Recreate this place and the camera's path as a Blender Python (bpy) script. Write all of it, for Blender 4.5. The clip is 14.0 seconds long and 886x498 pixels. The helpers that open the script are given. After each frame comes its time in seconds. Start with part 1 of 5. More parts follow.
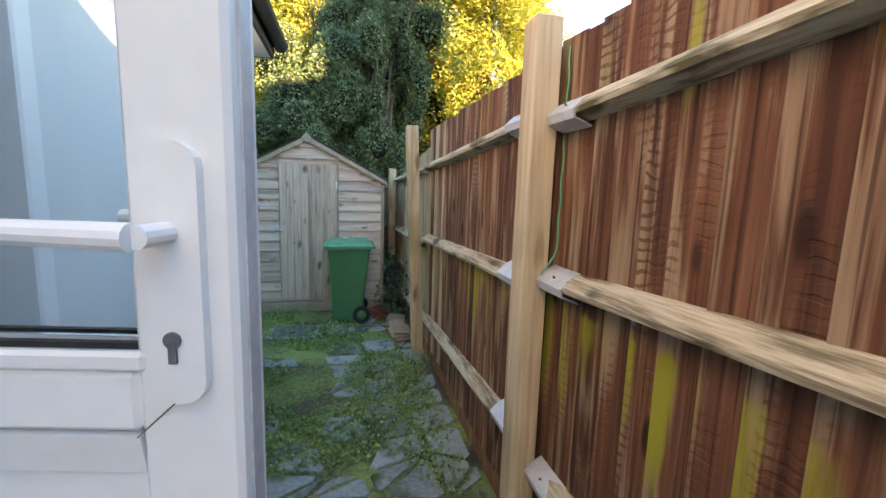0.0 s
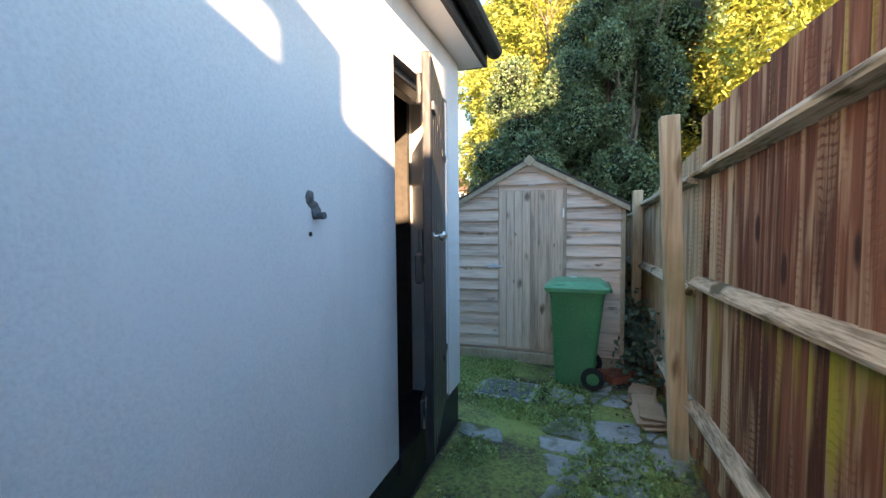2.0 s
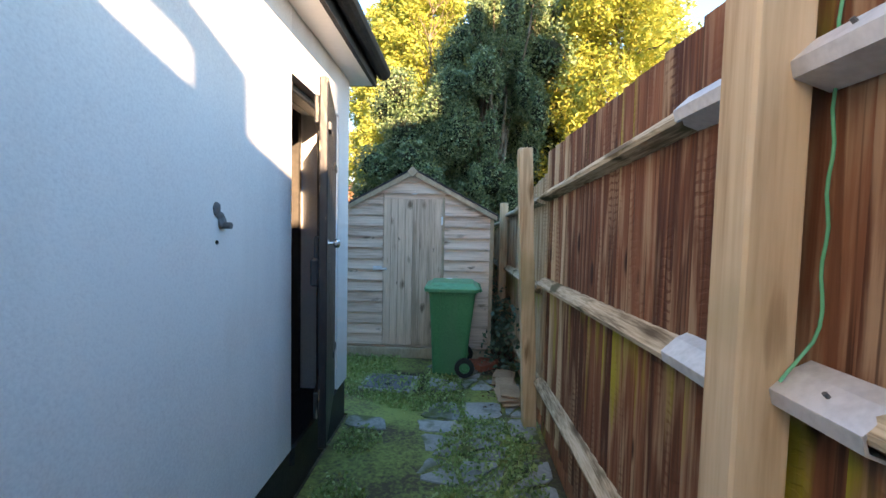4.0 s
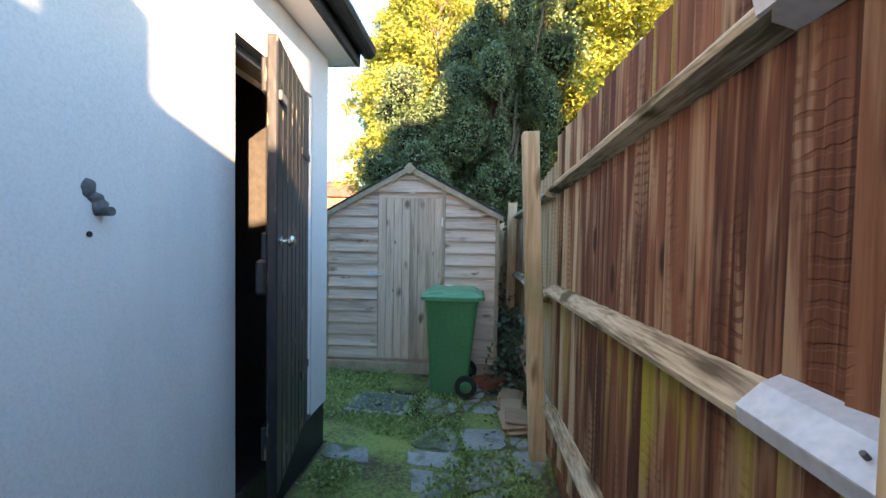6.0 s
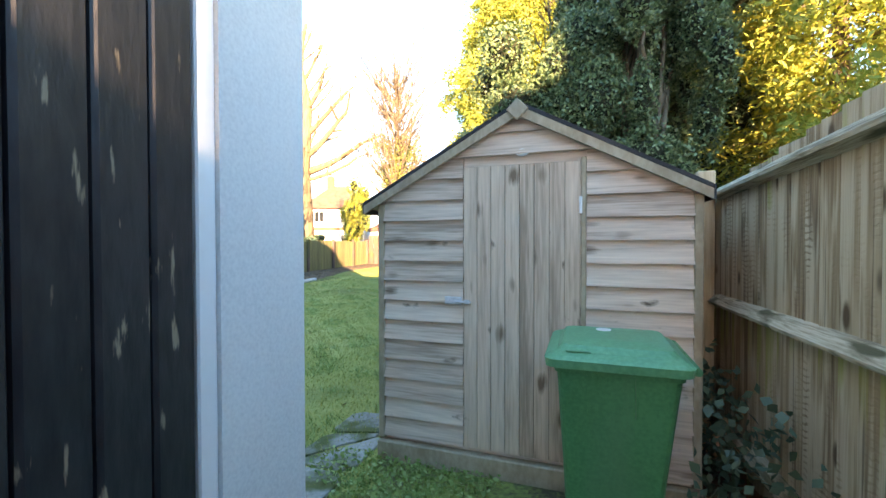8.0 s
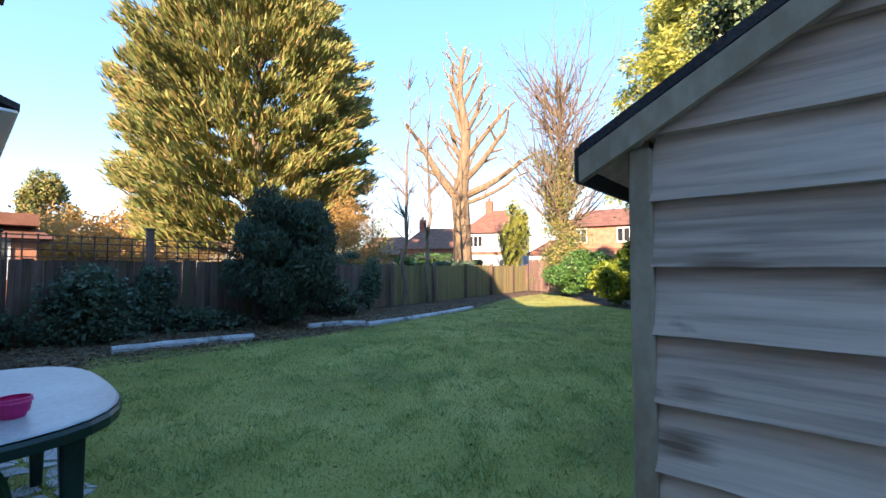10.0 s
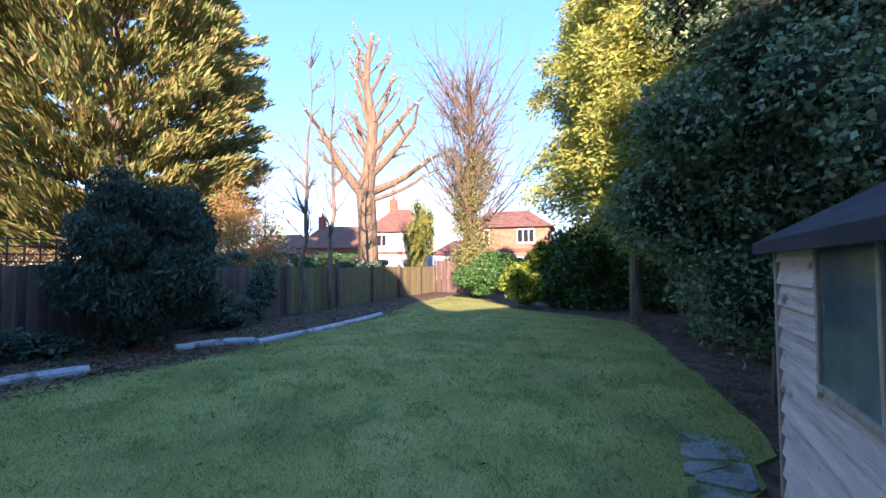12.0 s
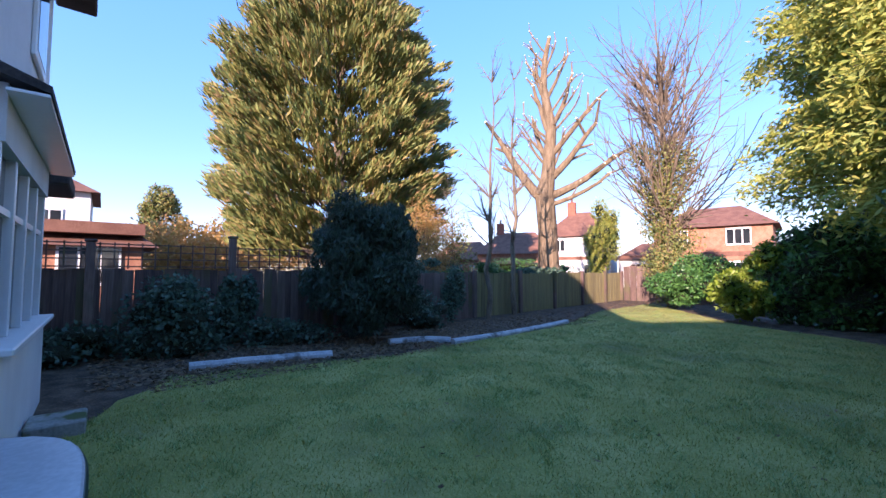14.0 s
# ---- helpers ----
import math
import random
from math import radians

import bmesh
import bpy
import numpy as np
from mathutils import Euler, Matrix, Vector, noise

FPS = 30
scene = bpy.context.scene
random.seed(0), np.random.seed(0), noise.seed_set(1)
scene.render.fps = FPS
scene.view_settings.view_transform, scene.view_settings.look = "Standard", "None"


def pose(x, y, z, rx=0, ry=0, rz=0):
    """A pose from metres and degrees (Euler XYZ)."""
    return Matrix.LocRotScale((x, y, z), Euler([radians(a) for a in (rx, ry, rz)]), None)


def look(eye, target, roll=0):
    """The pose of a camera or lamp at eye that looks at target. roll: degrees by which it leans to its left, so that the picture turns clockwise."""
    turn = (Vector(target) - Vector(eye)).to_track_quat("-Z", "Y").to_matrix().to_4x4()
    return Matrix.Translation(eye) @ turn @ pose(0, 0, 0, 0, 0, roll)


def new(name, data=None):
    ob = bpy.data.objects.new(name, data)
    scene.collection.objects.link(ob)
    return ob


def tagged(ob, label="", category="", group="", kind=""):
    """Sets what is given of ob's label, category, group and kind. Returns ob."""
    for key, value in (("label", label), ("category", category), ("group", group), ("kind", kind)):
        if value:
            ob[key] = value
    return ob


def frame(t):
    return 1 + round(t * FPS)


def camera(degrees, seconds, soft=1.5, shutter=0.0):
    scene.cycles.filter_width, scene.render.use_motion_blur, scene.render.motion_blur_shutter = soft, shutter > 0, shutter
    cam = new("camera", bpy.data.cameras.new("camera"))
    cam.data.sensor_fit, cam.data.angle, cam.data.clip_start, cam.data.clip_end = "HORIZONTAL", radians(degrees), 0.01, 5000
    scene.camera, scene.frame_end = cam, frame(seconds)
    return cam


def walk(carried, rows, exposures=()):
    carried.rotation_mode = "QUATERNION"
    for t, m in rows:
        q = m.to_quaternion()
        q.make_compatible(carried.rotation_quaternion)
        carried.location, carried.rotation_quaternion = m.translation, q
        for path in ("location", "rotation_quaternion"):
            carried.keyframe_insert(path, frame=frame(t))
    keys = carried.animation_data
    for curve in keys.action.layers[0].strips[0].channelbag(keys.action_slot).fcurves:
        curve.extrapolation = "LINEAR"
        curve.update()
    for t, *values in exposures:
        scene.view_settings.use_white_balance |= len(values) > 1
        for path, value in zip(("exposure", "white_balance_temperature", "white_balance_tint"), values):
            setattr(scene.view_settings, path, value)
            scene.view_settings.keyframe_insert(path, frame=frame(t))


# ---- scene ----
cam = camera(93.7, 14.0)
EXPOSURES = [(0, 3.75, 8500, 28), (0.5, 3.95, 8200, 28), (1, 3.75, 8000, 28), (2, 3.55, 7700, 28), (3, 3.5, 7700, 28), (5.5, 3.55, 7800, 28), (6.5, 3.75, 8100, 28), (7.5, 4.05, 8300, 28), (8.2, 3.75, 8300, 28), (9, 3.2, 7650, 26), (11.5, 2.5, 5750, 42), (12.5, 2.8, 6050, 42), (13.5, 2.65, 5950, 42), (14, 2.3, 5650, 42)]
PATH = [
    (0, (-0.077, -0.223, 1.514), (0.386, 1.703, 1.237), 1.8),
    (0.5, (-0.029, 0.048, 1.48), (0.526, 1.958, 1.273), 2.1),
    (1, (-0.036, 0.333, 1.456), (0.181, 2.313, 1.272), 1.8),
    (1.5, (0.013, 0.562, 1.437), (-0.312, 2.532, 1.31), 0.7),
    (2, (0.027, 0.663, 1.435), (-0.615, 2.554, 1.321), -0.5),
    (2.5, (0.059, 0.666, 1.428), (-0.616, 2.545, 1.326), -1.3),
    (3, (0.064, 0.592, 1.462), (-0.381, 2.541, 1.386), -1.7),
    (3.2, (0.054, 0.521, 1.485), (-0.184, 2.505, 1.394), -1.4),
    (5.3, (0.042, 0.331, 1.452), (0.005, 2.328, 1.336), 2.1),
    (5.5, (0.082, 0.466, 1.427), (0.003, 2.462, 1.324), 1.7),
    (6, (0.174, 0.815, 1.426), (0.015, 2.808, 1.354), 1.0),
    (6.5, (0.114, 1.253, 1.425), (-0.126, 3.237, 1.347), 0.2),
    (7, (0.074, 1.715, 1.403), (-0.252, 3.687, 1.345), -0.1),
    (7.5, (-0.088, 2.184, 1.405), (-0.533, 4.133, 1.349), -0.2),
    (8, (-0.142, 2.625, 1.349), (-0.791, 4.517, 1.316), -0.1),
    (8.5, (-0.288, 3.095, 1.333), (-1.175, 4.888, 1.332), -0.4),
    (9, (-0.575, 3.474, 1.323), (-1.711, 5.121, 1.33), 0.6),
    (11.3, (-1.756, 4.739, 1.443), (-3.085, 6.229, 1.57), 0.1),
    (11.5, (-1.851, 4.799, 1.452), (-3.068, 6.383, 1.566), 0.1),
    (12, (-2.002, 4.852, 1.462), (-2.903, 6.636, 1.543), -0.1),
    (12.5, (-2.049, 4.873, 1.461), (-2.784, 6.732, 1.531), 0.2),
    (13, (-2.051, 4.864, 1.462), (-2.942, 6.653, 1.541), 0.3),
    (13.5, (-2.12, 4.805, 1.464), (-3.35, 6.379, 1.552), 0.3),
    (14, (-2.168, 4.714, 1.465), (-3.713, 5.979, 1.573), 0.1),
]
walk(cam, [(t, look(eye, target, roll)) for t, eye, target, roll in PATH], EXPOSURES)

# ---- light ----
SUN = Vector((0.42, -0.86, 0.30)).normalized()
world = bpy.data.worlds.new("world")
scene.world = world
world.use_nodes = True
wn = world.node_tree.nodes
sky = wn.new("ShaderNodeTexSky")
sky.sky_type = "NISHITA"
sky.sun_disc = False
sky.sun_elevation = math.asin(SUN.z)
sky.sun_rotation = math.atan2(SUN.x, SUN.y)
sky.air_density = 1.2
sky.dust_density = 0.0
sky.ozone_density = 4.0
# gamma narrows the sky's range between zenith and horizon, dimming it against shaded ground
sky_gamma, vivid = wn.new("ShaderNodeGamma"), wn.new("ShaderNodeHueSaturation")
sky_gamma.inputs["Gamma"].default_value, vivid.inputs["Saturation"].default_value = 0.45, 1.75
world.node_tree.links.new(sky.outputs[0], sky_gamma.inputs[0])
world.node_tree.links.new(sky_gamma.outputs[0], vivid.inputs["Color"])
world.node_tree.links.new(vivid.outputs[0], wn["Background"].inputs[0])
wn["Background"].inputs[1].default_value = 0.15
sun = new("sun", bpy.data.lights.new("sun", "SUN"))
sun.data.energy, sun.data.angle, sun.data.color = 2.7, radians(0.5), (1.0, 0.80, 0.52)
sun.matrix_world = look(SUN * 60, (0, 0, 0))


# ---- materials ----
def mat(name, cols, scale=4.0, fine=40.0, rough=0.75, bump=0.25, stretch=(1, 1, 1), metal=0.0, spread=0.0,
        stain=None, stain_scale=1.5, stain_at=(0.55, 0.68), stain_stretch=(1, 1, 1), dist=0.01, spec=0.4, knots=None):
    """Procedural surface: two or three base colours mixed by broad and fine noise, a stain with its own shape, relief."""
    m = bpy.data.materials.new(name)
    m.use_nodes = True
    nt = m.node_tree
    nd, lk = nt.nodes, nt.links
    bs = nd["Principled BSDF"]
    tc, info = nd.new("ShaderNodeTexCoord"), nd.new("ShaderNodeObjectInfo")
    off = nd.new("ShaderNodeVectorMath")
    off.operation = "MULTIPLY_ADD"
    off.inputs[1].default_value = (1, 1, 1)
    sh = nd.new("ShaderNodeMath")
    sh.operation = "MULTIPLY"
    sh.inputs[1].default_value = 37.0
    lk.new(info.outputs["Random"], sh.inputs[0])
    lk.new(tc.outputs["Object"], off.inputs[0])
    lk.new(sh.outputs[0], off.inputs[2])
    mp = nd.new("ShaderNodeMapping")
    mp.inputs["Scale"].default_value = stretch
    lk.new(off.outputs[0], mp.inputs[0])
    n1, n2 = nd.new("ShaderNodeTexNoise"), nd.new("ShaderNodeTexNoise")
    n1.inputs["Scale"].default_value, n1.inputs["Detail"].default_value = scale, 6
    n2.inputs["Scale"].default_value, n2.inputs["Detail"].default_value = fine, 5
    lk.new(mp.outputs[0], n1.inputs["Vector"])
    lk.new(mp.outputs[0], n2.inputs["Vector"])
    mixf = nd.new("ShaderNodeMath")
    mixf.operation = "MULTIPLY_ADD"
    mixf.inputs[1].default_value = 0.45
    lk.new(n2.outputs[0], mixf.inputs[0])
    half = nd.new("ShaderNodeMath")
    half.operation = "MULTIPLY"
    half.inputs[1].default_value = 0.55
    lk.new(n1.outputs[0], half.inputs[0])
    lk.new(half.outputs[0], mixf.inputs[2])
    rnd = nd.new("ShaderNodeMath")
    rnd.operation = "MULTIPLY_ADD"
    rnd.inputs[1].default_value = spread
    lk.new(info.outputs["Random"], rnd.inputs[0])
    lk.new(mixf.outputs[0], rnd.inputs[2])
    ramp = nd.new("ShaderNodeValToRGB")
    el = ramp.color_ramp.elements
    lo, hi = 0.40, 0.60 + spread
    el[0].position, el[0].color = lo, (*cols[0], 1)
    el[1].position, el[1].color = hi, (*cols[-1], 1)
    for i, c in enumerate(cols[1:-1]):
        e = el.new(lo + (hi - lo) * (i + 1) / (len(cols) - 1))
        e.color = (*c, 1)
    lk.new(rnd.outputs[0], ramp.inputs[0])
    out = ramp.outputs[0]
    if stain:
        mp2, n3 = nd.new("ShaderNodeMapping"), nd.new("ShaderNodeTexNoise")
        mp2.inputs["Scale"].default_value = stain_stretch
        lk.new(off.outputs[0], mp2.inputs[0])
        lk.new(mp2.outputs[0], n3.inputs["Vector"])
        n3.inputs["Scale"].default_value, n3.inputs["Detail"].default_value = stain_scale, 5
        r2 = nd.new("ShaderNodeMapRange")
        r2.inputs[1].default_value, r2.inputs[2].default_value = stain_at
        lk.new(n3.outputs[0], r2.inputs[0])
        mx = nd.new("ShaderNodeMix")
        mx.data_type = "RGBA"
        lk.new(r2.outputs[0], mx.inputs["Factor"])
        lk.new(out, mx.inputs["A"])
        mx.inputs["B"].default_value = (*stain, 1)
        out = mx.outputs["Result"]
    if knots:
        mp3, vo = nd.new("ShaderNodeMapping"), nd.new("ShaderNodeTexVoronoi")
        mp3.inputs["Scale"].default_value = knots
        lk.new(off.outputs[0], mp3.inputs[0])
        wob = nd.new("ShaderNodeVectorMath")
        wob.operation = "MULTIPLY_ADD"
        wob.inputs[1].default_value = (0.25, 0.25, 0.25)
        lk.new(n2.outputs[1], wob.inputs[0])
        lk.new(mp3.outputs[0], wob.inputs[2])
        lk.new(wob.outputs[0], vo.inputs["Vector"])
        vo.inputs["Scale"].default_value = 1.0
        r3 = nd.new("ShaderNodeMapRange")
        r3.inputs[1].default_value, r3.inputs[2].default_value = 0.22, 0.10
        lk.new(vo.outputs["Distance"], r3.inputs[0])
        mk = nd.new("ShaderNodeMix")
        mk.data_type = "RGBA"
        lk.new(r3.outputs[0], mk.inputs["Factor"])
        lk.new(out, mk.inputs["A"])
        mk.inputs["B"].default_value = (cols[0][0] * 0.55, cols[0][1] * 0.5, cols[0][2] * 0.45, 1)
        out = mk.outputs["Result"]
    lk.new(out, bs.inputs["Base Color"])
    bs.inputs["Roughness"].default_value = rough
    bs.inputs["Metallic"].default_value = metal
    bs.inputs["Specular IOR Level"].default_value = spec
    if bump:
        bp = nd.new("ShaderNodeBump")
        bp.inputs["Strength"].default_value, bp.inputs["Distance"].default_value = bump, dist
        lk.new(mixf.outputs[0], bp.inputs["Height"])
        lk.new(bp.outputs[0], bs.inputs["Normal"])
    return m


def fence_mat(name, cols, pale, moss, pale_at=(0.50, 0.66), moss_amount=1.0, spread=0.16):
    """Sawn feather-edge board: wavy grain, bleached blotches towards the thick edge, saw ticks, knots, algae below the rail."""
    m = bpy.data.materials.new(name)
    m.use_nodes = True
    nd, lk = m.node_tree.nodes, m.node_tree.links
    bs = nd["Principled BSDF"]
    tc, info, sep = nd.new("ShaderNodeTexCoord"), nd.new("ShaderNodeObjectInfo"), nd.new("ShaderNodeSeparateXYZ")

    def link_in(v, sock):
        if isinstance(v, (int, float)):
            sock.default_value = v
        else:
            lk.new(v, sock)

    def calc(op, a, b=0.0, c=0.0, clamp=False):
        n = nd.new("ShaderNodeMath")
        n.operation, n.use_clamp = op, clamp
        for v, k in ((a, 0), (b, 1), (c, 2)):
            link_in(v, n.inputs[k])
        return n.outputs[0]

    def ramp01(v, lo, hi):
        n = nd.new("ShaderNodeMapRange")
        n.interpolation_type = "SMOOTHSTEP"
        n.inputs[1].default_value, n.inputs[2].default_value = lo, hi
        lk.new(v, n.inputs[0])
        return n.outputs[0]
    seed = calc("MULTIPLY", info.outputs["Random"], 41.0)
    off = nd.new("ShaderNodeVectorMath")
    off.operation = "ADD"
    lk.new(tc.outputs["Object"], off.inputs[0])
    lk.new(seed, off.inputs[1])
    lk.new(tc.outputs["Object"], sep.inputs[0])

    def noise_at(stretch, scale, detail=5.0, distort=0.0):
        mp, n = nd.new("ShaderNodeMapping"), nd.new("ShaderNodeTexNoise")
        mp.inputs["Scale"].default_value = stretch
        lk.new(off.outputs[0], mp.inputs[0])
        lk.new(mp.outputs[0], n.inputs["Vector"])
        n.inputs["Scale"].default_value, n.inputs["Detail"].default_value, n.inputs["Distortion"].default_value = scale, detail, distort
        return n.outputs[0]

    def over(fac, a, b):
        n = nd.new("ShaderNodeMix")
        n.data_type = "RGBA"
        lk.new(fac, n.inputs["Factor"])
        lk.new(a, n.inputs["A"])
        if isinstance(b, tuple):
            n.inputs["B"].default_value = (*b, 1)
        else:
            lk.new(b, n.inputs["B"])
        return n.outputs["Result"]
    grain = noise_at((9, 9, 0.55), 5.0, 6, 0.7)
    broad = noise_at((4, 4, 1.1), 2.2, 4, 0.3)
    val = calc("ADD", calc("ADD", calc("MULTIPLY", grain, 0.55), calc("MULTIPLY", broad, 0.45)), calc("MULTIPLY_ADD", info.outputs["Random"], spread, -spread / 2))
    rp = nd.new("ShaderNodeValToRGB")
    el = rp.color_ramp.elements
    el[0].position, el[0].color = 0.36, (*cols[0], 1)
    el[1].position, el[1].color = 0.66, (*cols[2], 1)
    el.new(0.5).color = (*cols[1], 1)
    lk.new(val, rp.inputs[0])
    col = rp.outputs[0]
    edge = ramp01(sep.outputs[1], 0.045, 0.135)
    patch = noise_at((5.5, 5.5, 1.3), 2.4, 5, 0.5)
    score = calc("MULTIPLY_ADD", edge, 0.10, calc("MULTIPLY_ADD", grain, 0.35, calc("MULTIPLY", patch, 0.65)))
    bleach = ramp01(score, *pale_at)
    wave = nd.new("ShaderNodeTexWave")
    wave.bands_direction = "Z"
    wave.inputs["Scale"].default_value, wave.inputs["Distortion"].default_value, wave.inputs["Detail"].default_value = 20.0, 5.0, 2.0
    lk.new(off.outputs[0], wave.inputs["Vector"])
    ticks = calc("MULTIPLY", ramp01(wave.outputs[1], 0.62, 0.9), ramp01(noise_at((5, 5, 1.6), 2.0, 3), 0.50, 0.62))
    bleach = calc("MULTIPLY", bleach, calc("SUBTRACT", 1.0, calc("MULTIPLY", ticks, 0.75)), clamp=True)
    col = over(calc("MULTIPLY", bleach, 0.85), col, pale)
    streak = ramp01(noise_at((16, 16, 0.5), 4.0, 3), 0.60, 0.70)
    col = over(calc("MULTIPLY", streak, 0.7), col, (cols[0][0] * 0.5, cols[0][1] * 0.5, cols[0][2] * 0.5))
    mk, vo = nd.new("ShaderNodeMapping"), nd.new("ShaderNodeTexVoronoi")
    mk.inputs["Scale"].default_value = (7, 7, 4.2)
    lk.new(off.outputs[0], mk.inputs[0])
    lk.new(mk.outputs[0], vo.inputs["Vector"])
    vo.inputs["Scale"].default_value = 1.0
    ring = ramp01(vo.outputs["Distance"], 0.17, 0.08)
    col = over(ring, col, (cols[0][0] * 0.55, cols[0][1] * 0.5, cols[0][2] * 0.45))
    low = calc("MULTIPLY", ramp01(sep.outputs[2], 0.12, 0.52), ramp01(sep.outputs[2], 0.565, 0.525))
    cap = calc("MULTIPLY", ramp01(sep.outputs[2], 0.80, 0.88), 0.45)
    mscore = calc("MULTIPLY_ADD", calc("MAXIMUM", low, cap), 0.36, calc("MULTIPLY_ADD", edge, 0.22, calc("MULTIPLY_ADD", info.outputs["Random"], 0.12, noise_at((5, 5, 1.1), 2.6, 4))))
    green = calc("MULTIPLY", ramp01(mscore, 0.98, 1.22), moss_amount, clamp=True)
    col = over(green, col, moss)
    lk.new(col, bs.inputs["Base Color"])
    bs.inputs["Roughness"].default_value = 0.8
    bs.inputs["Specular IOR Level"].default_value = 0.35
    hgt = calc("ADD", calc("ADD", grain, calc("MULTIPLY", ticks, -0.35)), calc("MULTIPLY", ring, 0.3))
    bp = nd.new("ShaderNodeBump")
    bp.inputs["Strength"].default_value, bp.inputs["Distance"].default_value = 0.9, 0.006
    lk.new(hgt, bp.inputs["Height"])
    lk.new(bp.outputs[0], bs.inputs["Normal"])
    return m


def leaf_mat(name, cols, rough=0.5, thin=0.25):
    """Leaves: the hue varies leaf by leaf, and some light passes through."""
    m = bpy.data.materials.new(name)
    m.use_nodes = True
    nd, lk = m.node_tree.nodes, m.node_tree.links
    bs, out = nd["Principled BSDF"], nd["Material Output"]
    geo, ramp = nd.new("ShaderNodeNewGeometry"), nd.new("ShaderNodeValToRGB")
    el = ramp.color_ramp.elements
    el[0].color, el[1].color = (*cols[0], 1), (*cols[-1], 1)
    for i, c in enumerate(cols[1:-1]):
        el.new((i + 1) / (len(cols) - 1)).color = (*c, 1)
    lk.new(geo.outputs["Random Per Island"], ramp.inputs[0])
    lk.new(ramp.outputs[0], bs.inputs["Base Color"])
    bs.inputs["Roughness"].default_value = rough
    tr, mx = nd.new("ShaderNodeBsdfTranslucent"), nd.new("ShaderNodeMixShader")
    lk.new(ramp.outputs[0], tr.inputs[0])
    mx.inputs[0].default_value = thin
    lk.new(bs.outputs[0], mx.inputs[1])
    lk.new(tr.outputs[0], mx.inputs[2])
    lk.new(mx.outputs[0], out.inputs[0])
    return m


def glass_mat(name, tint=(0.9, 0.95, 0.95)):
    m = bpy.data.materials.new(name)
    m.use_nodes = True
    bs = m.node_tree.nodes["Principled BSDF"]
    bs.inputs["Base Color"].default_value = (*tint, 1)
    bs.inputs["Transmission Weight"].default_value = 1.0
    bs.inputs["Roughness"].default_value = 0.02
    bs.inputs["IOR"].default_value = 1.45
    return m


WALL = mat("white_render", [(0.64, 0.64, 0.645), (0.71, 0.71, 0.71), (0.76, 0.76, 0.755)], 1.2, 120, 0.85, 0.35, stain=(0.50, 0.50, 0.495), stain_scale=1.1, stain_at=(0.54, 0.85), stain_stretch=(1, 1.5, 0.35), dist=0.004)
WHITE = mat("white_plastic", [(0.80, 0.80, 0.80), (0.84, 0.84, 0.84)], 3, 30, 0.3, 0.03, spec=0.5)
PLINTH = mat("black_bitumen_paint", [(0.010, 0.012, 0.015), (0.03, 0.032, 0.035)], 5, 60, 0.55, 0.4)
BLACKPAINT = mat("chipped_black_gloss", [(0.016, 0.016, 0.020), (0.036, 0.035, 0.038)], 4, 50, 0.40, 0.35, stretch=(1, 1, 0.3), stain=(0.30, 0.24, 0.17), stain_scale=14, stain_at=(0.64, 0.68), stain_stretch=(2.5, 2.5, 0.5))
FENCE = fence_mat("red_brown_fence_wood", [(0.075, 0.024, 0.012), (0.165, 0.060, 0.030), (0.27, 0.115, 0.060)], (0.40, 0.265, 0.165), (0.34, 0.31, 0.035), (0.52, 0.68))
FENCEMOSS = mat("mossy_fence_wood", [(0.092, 0.033, 0.015), (0.214, 0.084, 0.040), (0.337, 0.153, 0.077)], 3.0, 14, 0.85, 0.95, stretch=(7, 7, 0.55), spread=0.3, stain=(0.26, 0.24, 0.045), stain_scale=2.6, stain_at=(0.56, 0.70), stain_stretch=(5, 5, 1.3), dist=0.006, knots=(6, 6, 2.2))
FENCEPALE = fence_mat("weathered_tan_fence_wood", [(0.22, 0.135, 0.075), (0.38, 0.255, 0.145), (0.50, 0.36, 0.22)], (0.60, 0.47, 0.32), (0.34, 0.31, 0.07), (0.46, 0.62), 0.8)
RAIL = mat("weathered_rail_wood", [(0.22, 0.165, 0.105), (0.47, 0.38, 0.26), (0.62, 0.52, 0.38)], 2.5, 16, 0.85, 0.9, stretch=(10, 0.5, 10), stain=(0.12, 0.10, 0.05), stain_scale=3.0, stain_at=(0.54, 0.64), stain_stretch=(4, 1, 4), dist=0.006, knots=(8, 2.0, 8))
POST = mat("pale_post_wood", [(0.432, 0.300, 0.180), (0.576, 0.432, 0.276), (0.660, 0.516, 0.348)], 1.8, 8, 0.8, 0.45, stretch=(7, 7, 0.4), stain=(0.30, 0.26, 0.14), stain_scale=1.2, stain_at=(0.55, 0.75), dist=0.005, knots=(7, 7, 2))
GALV = mat("galvanised_steel", [(0.52, 0.54, 0.57), (0.66, 0.68, 0.71)], 8, 60, 0.5, 0.1, metal=0.35)
SHED = mat("silvered_shed_board", [(0.38, 0.27, 0.21), (0.63, 0.475, 0.385), (0.79, 0.62, 0.51)], 2.2, 10, 0.82, 0.5, stretch=(0.5, 6, 9), spread=0.14, stain=(0.13, 0.085, 0.06), stain_scale=3.2, stain_at=(0.66, 0.74), stain_stretch=(1.6, 3, 3), dist=0.005, knots=(3.0, 6, 5.5))
